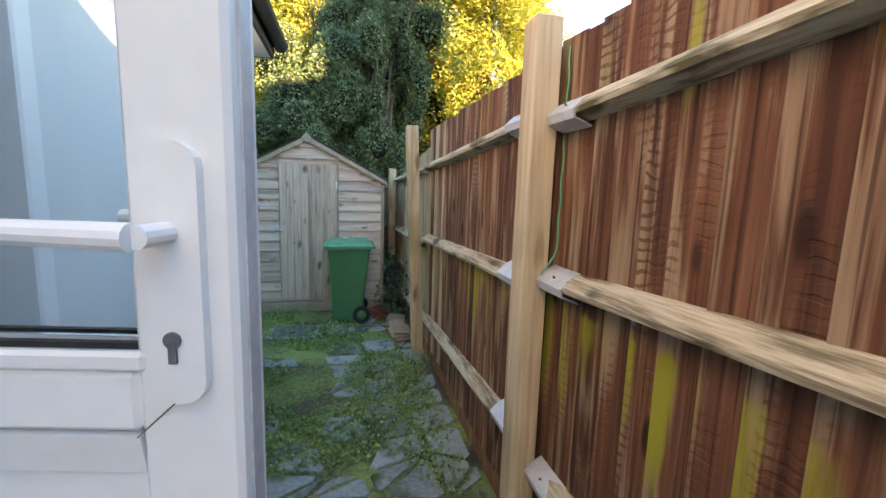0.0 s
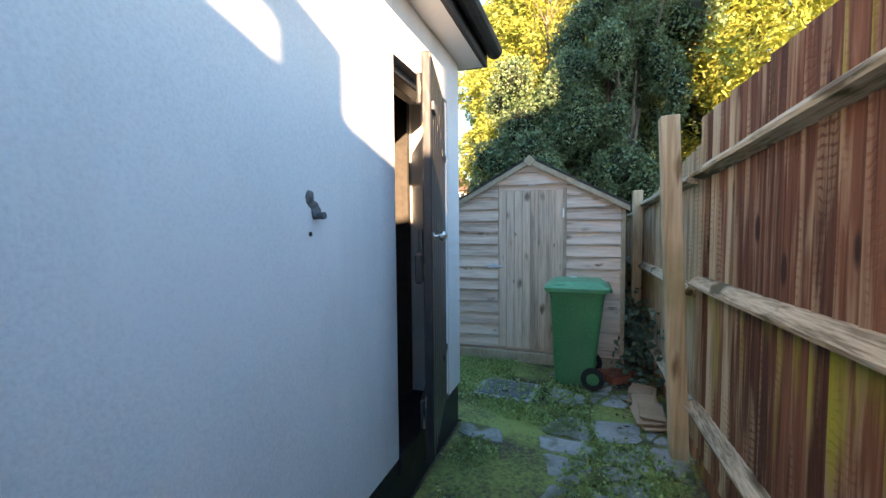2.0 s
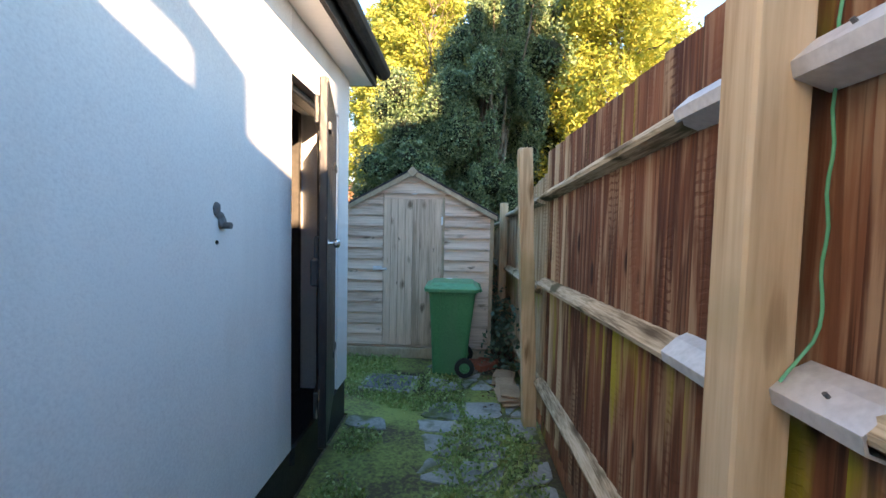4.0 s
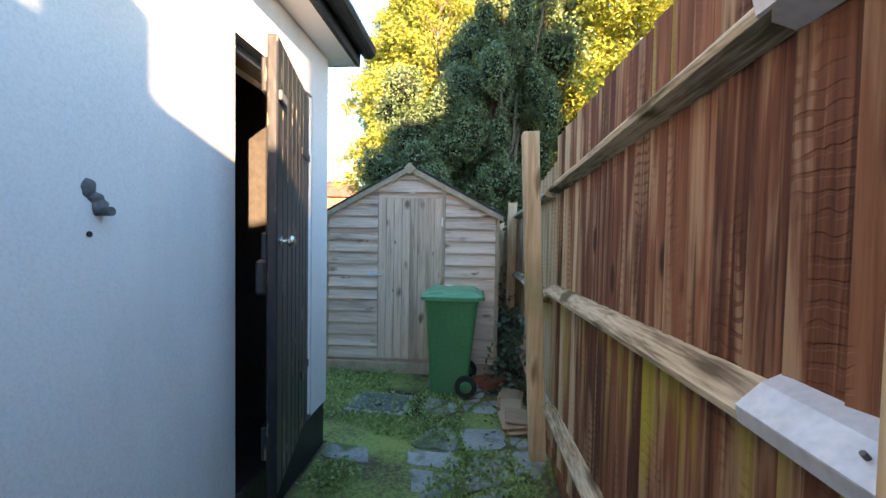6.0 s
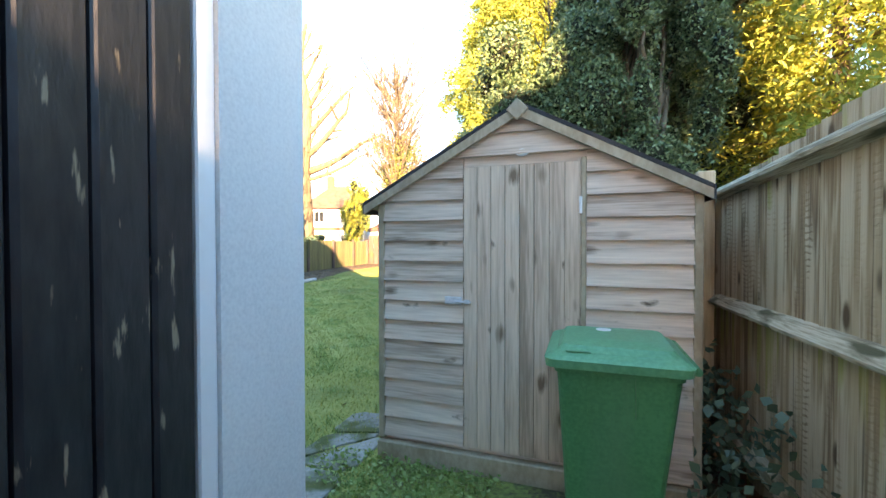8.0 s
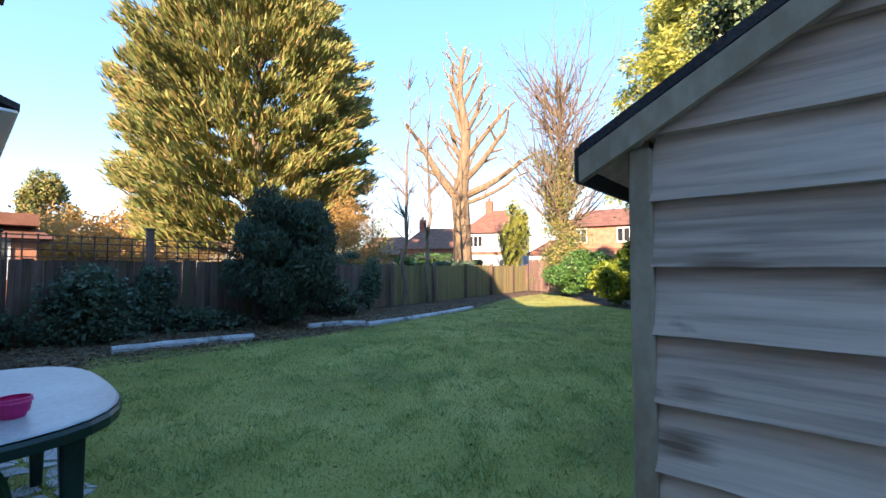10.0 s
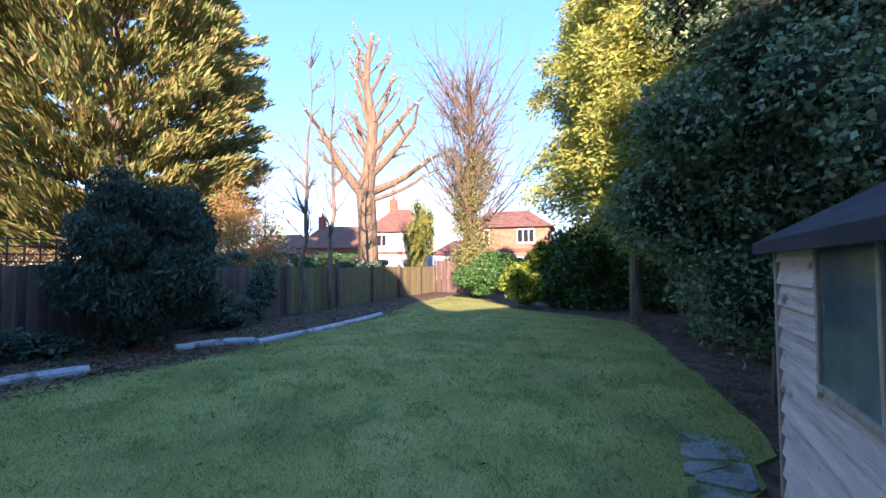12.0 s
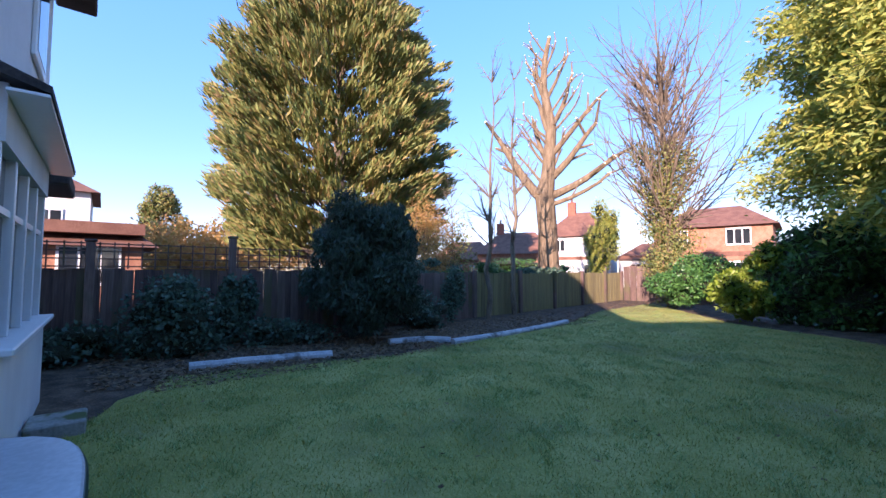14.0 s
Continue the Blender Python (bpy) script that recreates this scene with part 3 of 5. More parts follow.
# ---- own house ----
def own_house():
    h = thing("house", "white rendered house with black plinth and low eaves", "house", kind="structure")
    y0, y1, xo, xi = -3.0, 3.503, -0.815, -1.07
    for a, b, z0, z1 in ((1.02, 2.45, 0.30, 2.62), (3.25, y1, 0.30, 2.62), (2.45, 3.25, 2.23, 2.62), (y0, 0.25, 0.30, 2.62), (0.25, 1.02, 2.42, 2.62), (0.25, 1.02, 0.30, 0.40)):
        part("wall", span(xi, xo, a, b, z0, z1), WALL, h)
    part("wall", span(-5.5, xi, 3.23, y1, 0.30, 2.62), WALL, h)
    for a, b in ((y0, y1 - 0.012),):
        part("plinth", span(xi, xo - 0.012, a, b, -0.05, 0.30), PLINTH, h, "black painted plinth")
    part("plinth", span(-5.5, xi, 3.25, y1 - 0.012, -0.05, 0.30), PLINTH, h)
    part("door_step", span(xi - 0.02, xo + 0.012, 2.46, 3.24, 0.20, 0.315, 0.01), PLINTH, h, "worn black doorstep")
    # inside of the store behind the black door, its gloom put into the colour
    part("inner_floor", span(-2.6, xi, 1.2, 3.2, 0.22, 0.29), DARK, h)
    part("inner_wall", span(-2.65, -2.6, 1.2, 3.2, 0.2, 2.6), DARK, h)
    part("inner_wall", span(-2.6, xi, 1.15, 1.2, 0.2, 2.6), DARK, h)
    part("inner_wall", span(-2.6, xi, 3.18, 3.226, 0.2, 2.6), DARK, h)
    part("inner_wall", span(-2.6, xi, -0.3, -0.25, 0.0, 2.6), WALL, h)
    part("inner_wall", span(-2.6, -2.55, -0.25, 1.15, 0.0, 2.6), WALL, h)
    part("inner_floor", span(-2.6, -1.072, -0.25, 1.15, 0.33, 0.395), STONE, h)
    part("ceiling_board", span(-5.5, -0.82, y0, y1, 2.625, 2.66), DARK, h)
    # roof, soffit, fascia, gutter
    part("roof", prism([(-0.62, 2.70), (-0.62, 2.73), (-3.2, 3.35), (-5.6, 3.35), (-5.6, 2.70)], y1 + 0.12 - 1.0, "y", 1.0), ROOFDARK, h, "dark low pitched roof")
    part("soffit", span(-0.812, -0.66, 1.0, y1 + 0.10, 2.55, 2.58), WHITE, h)
    part("fascia", span(-0.66, -0.635, 1.0, y1 + 0.12, 2.55, 2.70), PLINTH, h, "black fascia board")
    part("fascia", span(-5.5, -0.66, y1 + 0.10, y1 + 0.12, 2.55, 2.70), PLINTH, h)
    part("soffit", span(-5.5, -0.812, y1 + 0.002, y1 + 0.10, 2.55, 2.58), WHITE, h)
    g = bmesh.new()
    cyl(0.055, 0.055, (-0.585, 1.0, 2.66), (-0.585, y1 + 0.14, 2.66), 12, g)
    part("gutter", g, PLINTH, h, "black plastic gutter")
    # upper storey and main block, unseen, sized to throw shade over the lawn
    part("wall", span(-11.0, -0.83, -8.0, 1.0, 2.68, 5.4), WALL, h)
    part("wall", span(-11.0, -5.5, -8.0, 1.0, -0.05, 2.68), WALL, h)
    part("wall", span(-5.5, -0.83, -8.0, -3.0, -0.05, 2.68), WALL, h)
    part("main_roof", prism([(-8.4, 5.3), (-3.5, 9.6), (1.3, 5.3), (1.3, 5.4)][:3], 10.9, "x", -11.4), ROOFDARK, h, "dark tiled main roof, unseen, sized to shade the lawn")
    # door frame of the black door
    for a, b in ((2.452, 2.50), (3.20, 3.248)):
        part("door_frame", span(-0.95, -0.86, a, b, 0.315, 2.228, 0.006), BLACKPAINT, h, "black painted door frame")
    part("door_frame", span(-0.95, -0.86, 2.50, 3.20, 2.18, 2.228, 0.006), BLACKPAINT, h)
    part("reveal_strip", span(-0.86, -0.822, 3.205, 3.249, 0.32, 2.22, 0.004), WHITE, h)
    # white door frame
    for a, b in ((0.255, 0.32), (0.955, 1.018)):
        part("door_frame", span(-0.90, -0.79, a, b, 0.402, 2.418, 0.006), WHITE, h, "white plastic door frame")
    part("door_frame", span(-0.90, -0.79, 0.32, 0.955, 2.35, 2.418, 0.006), WHITE, h)
    # rear wing with the bay window
    part("wall", span(-10.6, -5.6, 1.002, 4.0, -0.05, 5.9), WALL, h)
    part("wing_roof", prism([(-10.9, 5.7), (-5.3, 5.7), (-8.1, 8.2)], 3.6, "y", 0.9), ROOFDARK, h)
    part("eaves", span(-10.9, -5.3, 4.002, 4.5, 5.62, 5.80, 0.02), ROOFDARK, h, "deep dark eaves")
    part("bay_wall", span(-8.7, -6.0, 4.003, 4.22, -0.05, 0.92), WALL, h)
    part("bay_sill", span(-8.76, -5.95, 4.003, 4.30, 0.92, 0.97, 0.01), WHITE, h)
    part("bay_head", span(-8.7, -6.0, 4.003, 4.20, 2.30, 2.685), WALL, h)
    part("bay_roof", prism([(4.003, 2.84), (4.003, 2.75), (4.42, 2.62), (4.42, 2.67)], 3.0, "x", -8.85), ROOFDARK, h, "dark lead bay roof")
    part("bay_soffit", span(-8.85, -5.86, 4.203, 4.41, 2.596, 2.618, 0.003), WHITE, h)
    for i in range(5):
        x = -8.7 + i * 0.66
        part("bay_mullion", span(x, x + 0.06, 4.06, 4.18, 0.97, 2.30, 0.006), WHITE, h)
    part("bay_transom", span(-8.64, -6.0, 4.08, 4.16, 1.86, 1.91), WHITE, h)
    part("bay_pane", span(-8.64, -6.0, 4.10, 4.12, 0.97, 2.30), DARKGLASS, h, "dark window panes")
    part("upper_window_frame", span(-9.6, -8.6, 4.003, 4.05, 3.9, 5.1, 0.01), WHITE, h)
    part("upper_window_pane", span(-9.5, -8.7, 4.051, 4.056, 4.0, 5.0), DARKGLASS, h)
    part("bay_upper", span(-10.55, -9.2, 4.003, 4.35, 2.55, 2.75, 0.02), ROOFDARK, h)
    return h


own_house()


def black_door():
    d = thing("door_1", "black boarded outside door with chipped gloss paint, ajar", "door", (-0.835, 3.20, 0.33), kind="structure", turn=0)
    d.matrix_basis = pose(-0.835, 3.19, 0.33, 0, 0, 14.0)
    w, n = 0.80, 8
    for i in range(n):
        a = -w + i * w / n
        part("board", span(-0.020, 0.022, a + 0.003, a + w / n - 0.003, 0.0, 1.875, 0.006), BLACKPAINT, d)
    for z in (0.15, 0.95, 1.65):
        part("ledge", span(-0.045, -0.0205, -w + 0.02, -0.02, z, z + 0.14, 0.006), BLACKPAINT, d)
    k = lathe([(0.026, 0), (0.026, 0.006), (0.011, 0.01), (0.011, 0.032), (0.026, 0.042), (0.030, 0.056), (0.024, 0.070), (0.010, 0.076)], 16, pose(0.022, -w + 0.055, 1.055, 0, 90, 0) @ Matrix.Diagonal((0.8, 0.8, 0.8, 1)))
    part("knob", k, CHROME, d, "worn round metal knob")
    part("keyhole_plate", span(0.0222, 0.027, -w + 0.075, -w + 0.097, 0.84, 0.92, 0.003), IRON, d)
    part("bolt", span(0.0222, 0.036, -w + 0.01, -w + 0.12, 1.62, 1.66, 0.004), IRON, d, "rusty bolt")
    part("rim_lock", span(-0.06, -0.0205, -w - 0.008, -w + 0.10, 0.84, 0.98, 0.01), BLACKPAINT, d)
    for z in (0.3, 1.5):
        part("hinge", span(0.0222, 0.030, -0.25, -0.01, z, z + 0.04, 0.003), BLACKPAINT, d)


black_door()


def plastic_door():
    L = 0.80
    free, ang = Vector((-0.168, 0.215)), 168.0
    d = thing("door_2", "white plastic half-glazed outside door standing open", "door", kind="structure")
    d.matrix_basis = pose(free.x, free.y, 0.41, 0, 0, ang)
    # local x runs from the free edge to the hinges
    W, H, t = 0.70, 1.96, 0.03
    s = 0.097
    part("stile", span(0, s, -t, t, 0, H, 0.006), WHITE, d)
    part("stile", span(W - s, W, -t, t, 0, H, 0.006), WHITE, d)
    part("top_rail", span(s, W - s, -t, t, H - s, H, 0.006), WHITE, d)
    part("mid_rail", span(s, W - s, -t, t, 0.862, 0.925, 0.006), WHITE, d)
    part("bottom_rail", span(s, W - s, -t, t, 0, 0.16, 0.006), WHITE, d)
    part("panel_moulding", prism([(0.0155, 0.815), (0.021, 0.815), (0.029, 0.858), (0.0155, 0.858)], W - 2 * s - 0.004, "x", s + 0.002), WHITE, d)
    bm = box((0.062, 0.0012, 0.0016), (0.0775, t + 0.0002, 0.8795), 0, Matrix.Rotation(radians(43.6), 4, "Y"))
    part("mitre_joint", bm, IRON, d, "dark mitre joint line")
    part("panel", span(s, W - s, -0.015, 0.015, 0.16, 0.862, 0.004), WHITE, d)
    for y in (-t - 0.004, t - 0.008):
        part("bead", span(s - 0.01, W - s + 0.01, y, y + 0.012, 0.925, 0.945, 0.004), WHITE, d)
        part("seal", span(s, W - s, y * 0.7, y * 0.7 + 0.008, 0.945, 0.951), RUBBER, d)
    g = part("pane", span(s, W - s, -0.004, 0.004, 0.951, H - s), GLASS, d, "clear glass pane")
    g.visible_shadow = False
    for sy in (1, -1):
        y = sy * (t + 0.006)
        p = part("handle_plate", loft([[(a, y + sy * dz, b) for a, b, _ in rrect(0.049, 1.02, 0.024, 0.120, 0.022, 0)] for dz in (-0.006, 0.006)]), WHITE, d, "white handle plate")
        bm = cyl(0.010, 0.010, (0.053, y, 1.06), (0.053, y + sy * 0.045, 1.06), 12)
        cyl(0.012, 0.010, (0.056, y + sy * 0.045, 1.06), (0.175, y + sy * 0.042, 1.062), 12, bm)
        part("lever", bm, WHITE, p)
        bm = cyl(0.008, 0.008, (0.053, y, 0.962), (0.053, y + sy * 0.0085, 0.962), 12)
        box((0.007, 0.006, 0.022), (0.053, y + sy * 0.006, 0.951), 0, None, bm)
        part("lock_cylinder", bm, IRON, p, "brass key cylinder")
    part("latch_plate", span(-0.003, -0.0002, -0.011, 0.011, 0.5, 1.5), GALV, d)


plastic_door()


def wall_hole():
    h = thing("wall_bracket", "broken mortar hole with an old pipe stub in the white wall", "pipe stub", (-0.815, 1.815, 1.50))
    bm = bmesh.new()
    for i, (dy, dz, r) in enumerate(((-0.012, 0.03, 0.022), (0.02, -0.02, 0.026), (0.008, 0.005, 0.02))):
        got = bmesh.ops.create_icosphere(bm, subdivisions=2, radius=r, matrix=Matrix.Translation((0.0, dy, dz)))
        for v in got["verts"]:
            v.co.x *= 0.5
            v.co += Vector((0, 1, 1)) * 0.008 * noise.noise(v.co * 60)
    part("mortar_lump", bm, IRON, h)
    part("pipe_stub", cyl(0.012, 0.012, (0, 0.02, -0.03), (0.035, 0.02, -0.03), 10), IRON, h)
    part("screw_hole", cyl(0.008, 0.008, (-0.002, -0.012, -0.09), (0.003, -0.012, -0.09), 8), PLINTH, h)


wall_hole()


# ---- unseen house-shaped blocks beyond the boundary, added to shade the passage and lawn ----
def shade_casters():
    h = thing("shade_house", "unseen house-shaped blocks added to shade the passage and lawn", "house")
    out = [(2.2, -0.05), (2.2, 5.3), (4.05, 5.6), (4.05, 5.0), (5.32, 5.0), (5.32, 9.2), (7.4, 9.8), (8.4, 9.9), (8.5, 12.4), (11.2, 12.4), (11.3, 9.7), (13.0, 9.6), (15.5, 5.4), (15.5, -0.05)]
    part("gable_wall", prism(out, -0.45, "y", -9.0), BRICKWALL, h)
    part("wall", span(2.4, 15.3, -16.0, -9.452, -0.05, 4.8), BRICKWALL, h)
    # unseen slab added to keep a sun patch off the lawn
    part("roof_overhang", span(4.0, 5.318, -9.40, -9.05, 7.0, 9.1), ROOFDARK, h)
    # low unseen side block and bent bar, shaped to cast the white wall's shadow outline
    part("side_wall", prism([(0.83, -0.05), (0.83, 3.297), (2.45, 3.606), (2.45, -0.05)], -1.6, "y", -2.5), BRICKWALL, h)
    bent_bar = prism([(1.267, 3.30), (1.267, 3.52), (0.86, 3.41), (0.86, 3.55), (1.223, 3.63), (1.404, 3.645), (1.404, 3.33)], -0.10, "y", -2.505)
    part("flue_elbow", bent_bar, GREYPL, h)


shade_casters()


# ---- boundary fence of the passage ----
def top_z(y):
    return 2.03 if y < 3.38 else 1.89 - 0.10 * (y - 3.4)


def passage_fence():
    f = thing("fence", "closeboard timber fence with arris rails and pale posts", "fence", kind="structure")
    fx = 0.675
    for y, zt, lean in ((-1.05, 2.1, 0), (1.165, 2.10, 0.0), (3.43, 2.06, -2.6), (5.72, 1.80, 0), (7.9, 1.7, 0), (10.1, 1.7, 0)):
        m = Matrix.Translation((0.585, y, 0)) @ Matrix.Rotation(radians(lean), 4, "Y")
        bm = box((0.10, 0.10, zt + 0.3), (0, 0, zt / 2 - 0.15), 0.006)
        bm.transform(m)
        part("post", bm, POST, f, "square timber post")
    bays = [(-1.0, 1.115, (1.86, 1.32, 0.60)), (1.215, 3.38, (1.80, 1.165, 0.50)), (3.48, 5.67, (1.70, 1.03, 0.33)), (5.77, 7.85, (1.58, 0.95, 0.28)), (7.95, 10.05, (1.5, 0.9, 0.25))]
    for bi, (a, b, zs) in enumerate(bays):
        for k, z in enumerate(zs):
            drop = ((0.085, 0.105, 0.13), (0.085, 0.07, 0.13))[bi][k] if bi < 2 else 0.05
            bm = bmesh.new()
            n, w = 8, 0.040
            prev = None
            for i in range(n + 1):
                y = a + (b - a) * i / n
                zz = z - drop * i / n
                j = 0.004 * noise.noise(Vector((y * 3, z, 5)))
                ring = [bm.verts.new(p) for p in ((fx - 0.014, y, zz + w), (fx - 0.045, y, zz + 0.028 + j), (fx - 0.078 + j, y, zz - 0.006), (fx - 0.074 + j, y, zz - 0.022), (fx - 0.014, y, zz - w))]
                if prev:
                    for q in range(5):
                        bm.faces.new((prev[q], prev[(q + 1) % 5], ring[(q + 1) % 5], ring[q]))
                else:
                    bm.faces.new(ring)
                prev = ring
            bm.faces.new(prev[::-1])
            bmesh.ops.recalc_face_normals(bm, faces=bm.faces)
            part("rail", bm, RAIL, f, "weathered triangular rail")
            if bi < 3:
                for end in (0, 1):
                    y = a if end == 0 else b
                    if bi == 2 or (bi == 1 and end == 1):
                        continue
                    s = 1 if end == 0 else -1
                    zz = z - drop * end
                    L = 0.29 if bi == 1 else 0.17
                    bm = prism([(fx - 0.016, zz + 0.050), (fx - 0.046, zz + 0.035), (fx - 0.084, zz - 0.002), (fx - 0.081, zz - 0.010), (fx - 0.044, zz + 0.027), (fx - 0.016, zz + 0.044)], L * s, "y", y)
                    prism([(fx - 0.084, zz - 0.004), (fx - 0.078, zz - 0.030), (fx - 0.016, zz - 0.053), (fx - 0.016, zz - 0.047), (fx - 0.073, zz - 0.026), (fx - 0.079, zz - 0.004)], L * s, "y", y, bm)
                    br = part("bracket", bm, GALV, f, "galvanised rail bracket")
                    part("nail", cyl(0.004, 0.004, (fx - 0.060, y + s * 0.09, zz + 0.018), (fx - 0.068, y + s * 0.09, zz + 0.026), 6), IRON, br)
    # gravel boards at the foot
    for a, b, zz in ((-1.0, 1.115, 0), (1.215, 3.38, 0), (3.48, 5.67, 0), (5.77, 10.05, 0)):
        part("gravel_board", span(fx - 0.01, fx + 0.018, a, b, -0.04, 0.13, 0.004), FENCEMOSS, f, "mossy bottom board")
    return f


fence_ob = passage_fence()


def fence_boards():
    """Feather-edged boards, each overlapping the next."""
    shapes = {}
    rg = random.Random(4)
    y, i, fx = -1.0, 0, 0.675
    while y < 10.0:
        w = rg.choice((0.105, 0.115, 0.125))
        zt = top_z(y + w / 2)
        zt += 0.008 * rg.uniform(-1, 1)
        pale = y > 3.42 or rg.random() < (y - 2.7) * 0.8
        ma = FENCEPALE if pale else FENCE
        k = (w, ma.name)
        if k not in shapes:
            bm = bmesh.new()
            pts = [(0.0, 0.0), (-0.004, 0.004), (-0.018, w + 0.018), (-0.014, w + 0.022), (0.004, w + 0.020), (0.002, 0.0)]
            a = [bm.verts.new((p[0], p[1], 0)) for p in pts]
            b = [bm.verts.new((p[0], p[1], 1)) for p in pts]
            bm.faces.new(a)
            bm.faces.new(b[::-1])
            for q in range(6):
                bm.faces.new((a[q], b[q], b[(q + 1) % 6], a[(q + 1) % 6]))
            bmesh.ops.recalc_face_normals(bm, faces=bm.faces)
            me = bpy.data.meshes.new("board")
            bm.to_mesh(me)
            bm.free()
            me.materials.append(ma)
            shapes[k] = me
        ob = link("board", shapes[k], None, fence_ob)
        ob.matrix_basis = Matrix.Translation((fx + rg.uniform(-0.003, 0.003), y, 0.12)) @ Matrix.Rotation(radians(rg.uniform(-0.25, 0.25)), 4, "X") @ Matrix.Diagonal((1, 1, zt - 0.12, 1))
        y += w
        i += 1


# ---- shed ----
SX0, SX1, SY0, SY1, SZE, SAX, SAZ = -1.335, 0.375, 4.97, 7.90, 1.60, -0.495, 2.06


def shed():
    s = thing("shed", "small silvered timber shed with an apex felt roof and plank door", "shed")
    dx0, dx1, dz0, dz1 = -0.81, -0.166, 0.15, 1.78

    def roof_z(x):
        return SZE + (SAZ - SZE) * (1 - abs(x - SAX) / ((SX1 - SAX) if x > SAX else (SAX - SX0)))

    def xlim(z):
        if z <= SZE:
            return SX0, SX1
        k = max(0.02, (SAZ - z) / (SAZ - SZE))
        return SAX - (SAX - SX0) * k, SAX + (SX1 - SAX) * k

    def board(x0, x1, x0t, x1t, z0, z1):
        bm = bmesh.new()
        y = SY0
        fr = [(x0, y - 0.030, z0), (x1, y - 0.030, z0), (x1t, y - 0.005, z1), (x0t, y - 0.005, z1)]
        bk = [(x0, y - 0.002, z0), (x1, y - 0.002, z0), (x1t, y + 0.002, z1), (x0t, y + 0.002, z1)]
        n = 6
        def row(a, b):
            return [bm.verts.new(Vector(a).lerp(Vector(b), i / n) + Vector((0, 0, 0.004 * noise.noise(Vector((a[0] * 3 + i * 0.6, a[2] * 9, 1)))))) for i in range(n + 1)]
        r = [row(fr[0], fr[1]), row(fr[3], fr[2]), row(bk[3], bk[2]), row(bk[0], bk[1])]
        for k in range(4):
            a, b = r[k], r[(k + 1) % 4]
            for i in range(n):
                bm.faces.new((a[i], a[i + 1], b[i + 1], b[i]))
        bm.faces.new([q[0] for q in r])
        bm.faces.new([q[-1] for q in r])
        bmesh.ops.recalc_face_normals(bm, faces=bm.faces)
        part("board", bm, SHED, s)
    h = 0.1208
    n = 16
    for i in range(n):
        z0 = 0.15 + i * h
        z1 = z0 + h + 0.010
        if z0 > SAZ - 0.05:
            break
        a0, a1 = xlim(z0)
        b0, b1 = xlim(min(z1, SAZ - 0.01))
        z1 = min(z1, SAZ - 0.01)
        if z0 < dz1 - 0.03:
            if a0 < dx0 - 0.05:
                board(a0, dx0 - 0.005, min(b0, dx0 - 0.01), dx0 - 0.005, z0, z1)
            if a1 > dx1 + 0.05:
                board(dx1 + 0.03, a1, dx1 + 0.03, max(b1, dx1 + 0.04), z0, z1)
        else:
            board(a0, a1, b0, b1, z0, z1)
    # carcass behind the boards
    part("front_lining", prism([(SX0 + 0.01, 0.12), (SX1 - 0.01, 0.12), (SX1 - 0.01, SZE - 0.01), (SAX, SAZ - 0.015), (SX0 + 0.01, SZE - 0.01)], 0.02, "y", SY0 + 0.004), SHED, s)
    part("back_wall", prism([(SX0 + 0.01, 0.12), (SX1 - 0.01, 0.12), (SX1 - 0.01, SZE - 0.01), (SAX, SAZ - 0.015), (SX0 + 0.01, SZE - 0.01)], 0.02, "y", SY1 - 0.02), SHED, s)
    part("side_wall", span(SX1 - 0.03, SX1 - 0.012, SY0 + 0.03, SY1 - 0.03, 0.12, SZE), SHED, s)
    wy0, wy1, wz0, wz1 = 5.55, 7.27, 0.94, 1.57
    for i in range(12):
        z0 = 0.15 + i * h
        z1 = min(z0 + h + 0.01, SZE)
        runs = [(SY0, SY1)] if (z1 < wz0 + 0.03 or z0 > wz1) else [(SY0, wy0), (wy1, SY1)]
        for a, b in runs:
            bm = prism([(SX0 - 0.030, z0), (SX0 - 0.005, z1), (SX0 + 0.002, z1), (SX0 - 0.002, z0)], b - a, "y", a)
            part("side_board", bm, SHEDSIDE, s)
    part("inner_lining", span(SX0 + 0.004, SX0 + 0.014, SY0 + 0.03, SY1 - 0.03, 0.12, wz0), SHEDSIDE, s)
    part("floor_board", span(SX0 + 0.02, SX1 - 0.04, SY0 + 0.03, SY1 - 0.03, 0.12, 0.14), SHED, s)
    wn_ = part("window", span(SX0 - 0.03, SX0 + 0.01, wy0 - 0.0, wy1, wz0 - 0.035, wz0, 0.004), SHEDTRIM, s, "pale timber window with grey-teal plastic panes")
    for y in (wy0, 6.10, 6.655, wy1 - 0.03):
        part("glazing_bar", span(SX0 - 0.026, SX0 + 0.008, y, y + 0.03, wz0, wz1, 0.003), SHEDTRIM, wn_)
    for a, b in ((wy0 + 0.03, 6.10), (6.13, 6.655), (6.685, wy1 - 0.03)):
        part("pane", span(SX0 - 0.012, SX0 - 0.008, a, b, wz0, wz1), SHEDPANE, wn_)
    # corner trims, fascia, finial, base
    for x in (SX0 - 0.028, SX1 - 0.012):
        part("corner_trim", span(x, x + 0.04, SY0 - 0.030, SY0 - 0.001, 0.13, SZE - 0.02, 0.004), SHEDTRIM, s)
    part("corner_trim", span(SX0 - 0.034, SX0 - 0.0, SY1 - 0.02, SY1 + 0.02, 0.13, SZE - 0.02, 0.004), SHEDTRIM, s)
    for x0, x1 in ((SAX, SX1 + 0.06), (SAX, SX0 - 0.11)):
        sl = (SZE - SAZ) / abs((SX1 if x1 > SAX else SX0) - SAX)
        z0, z1 = SAZ + 0.035, SAZ + 0.035 + sl * abs(x1 - x0)
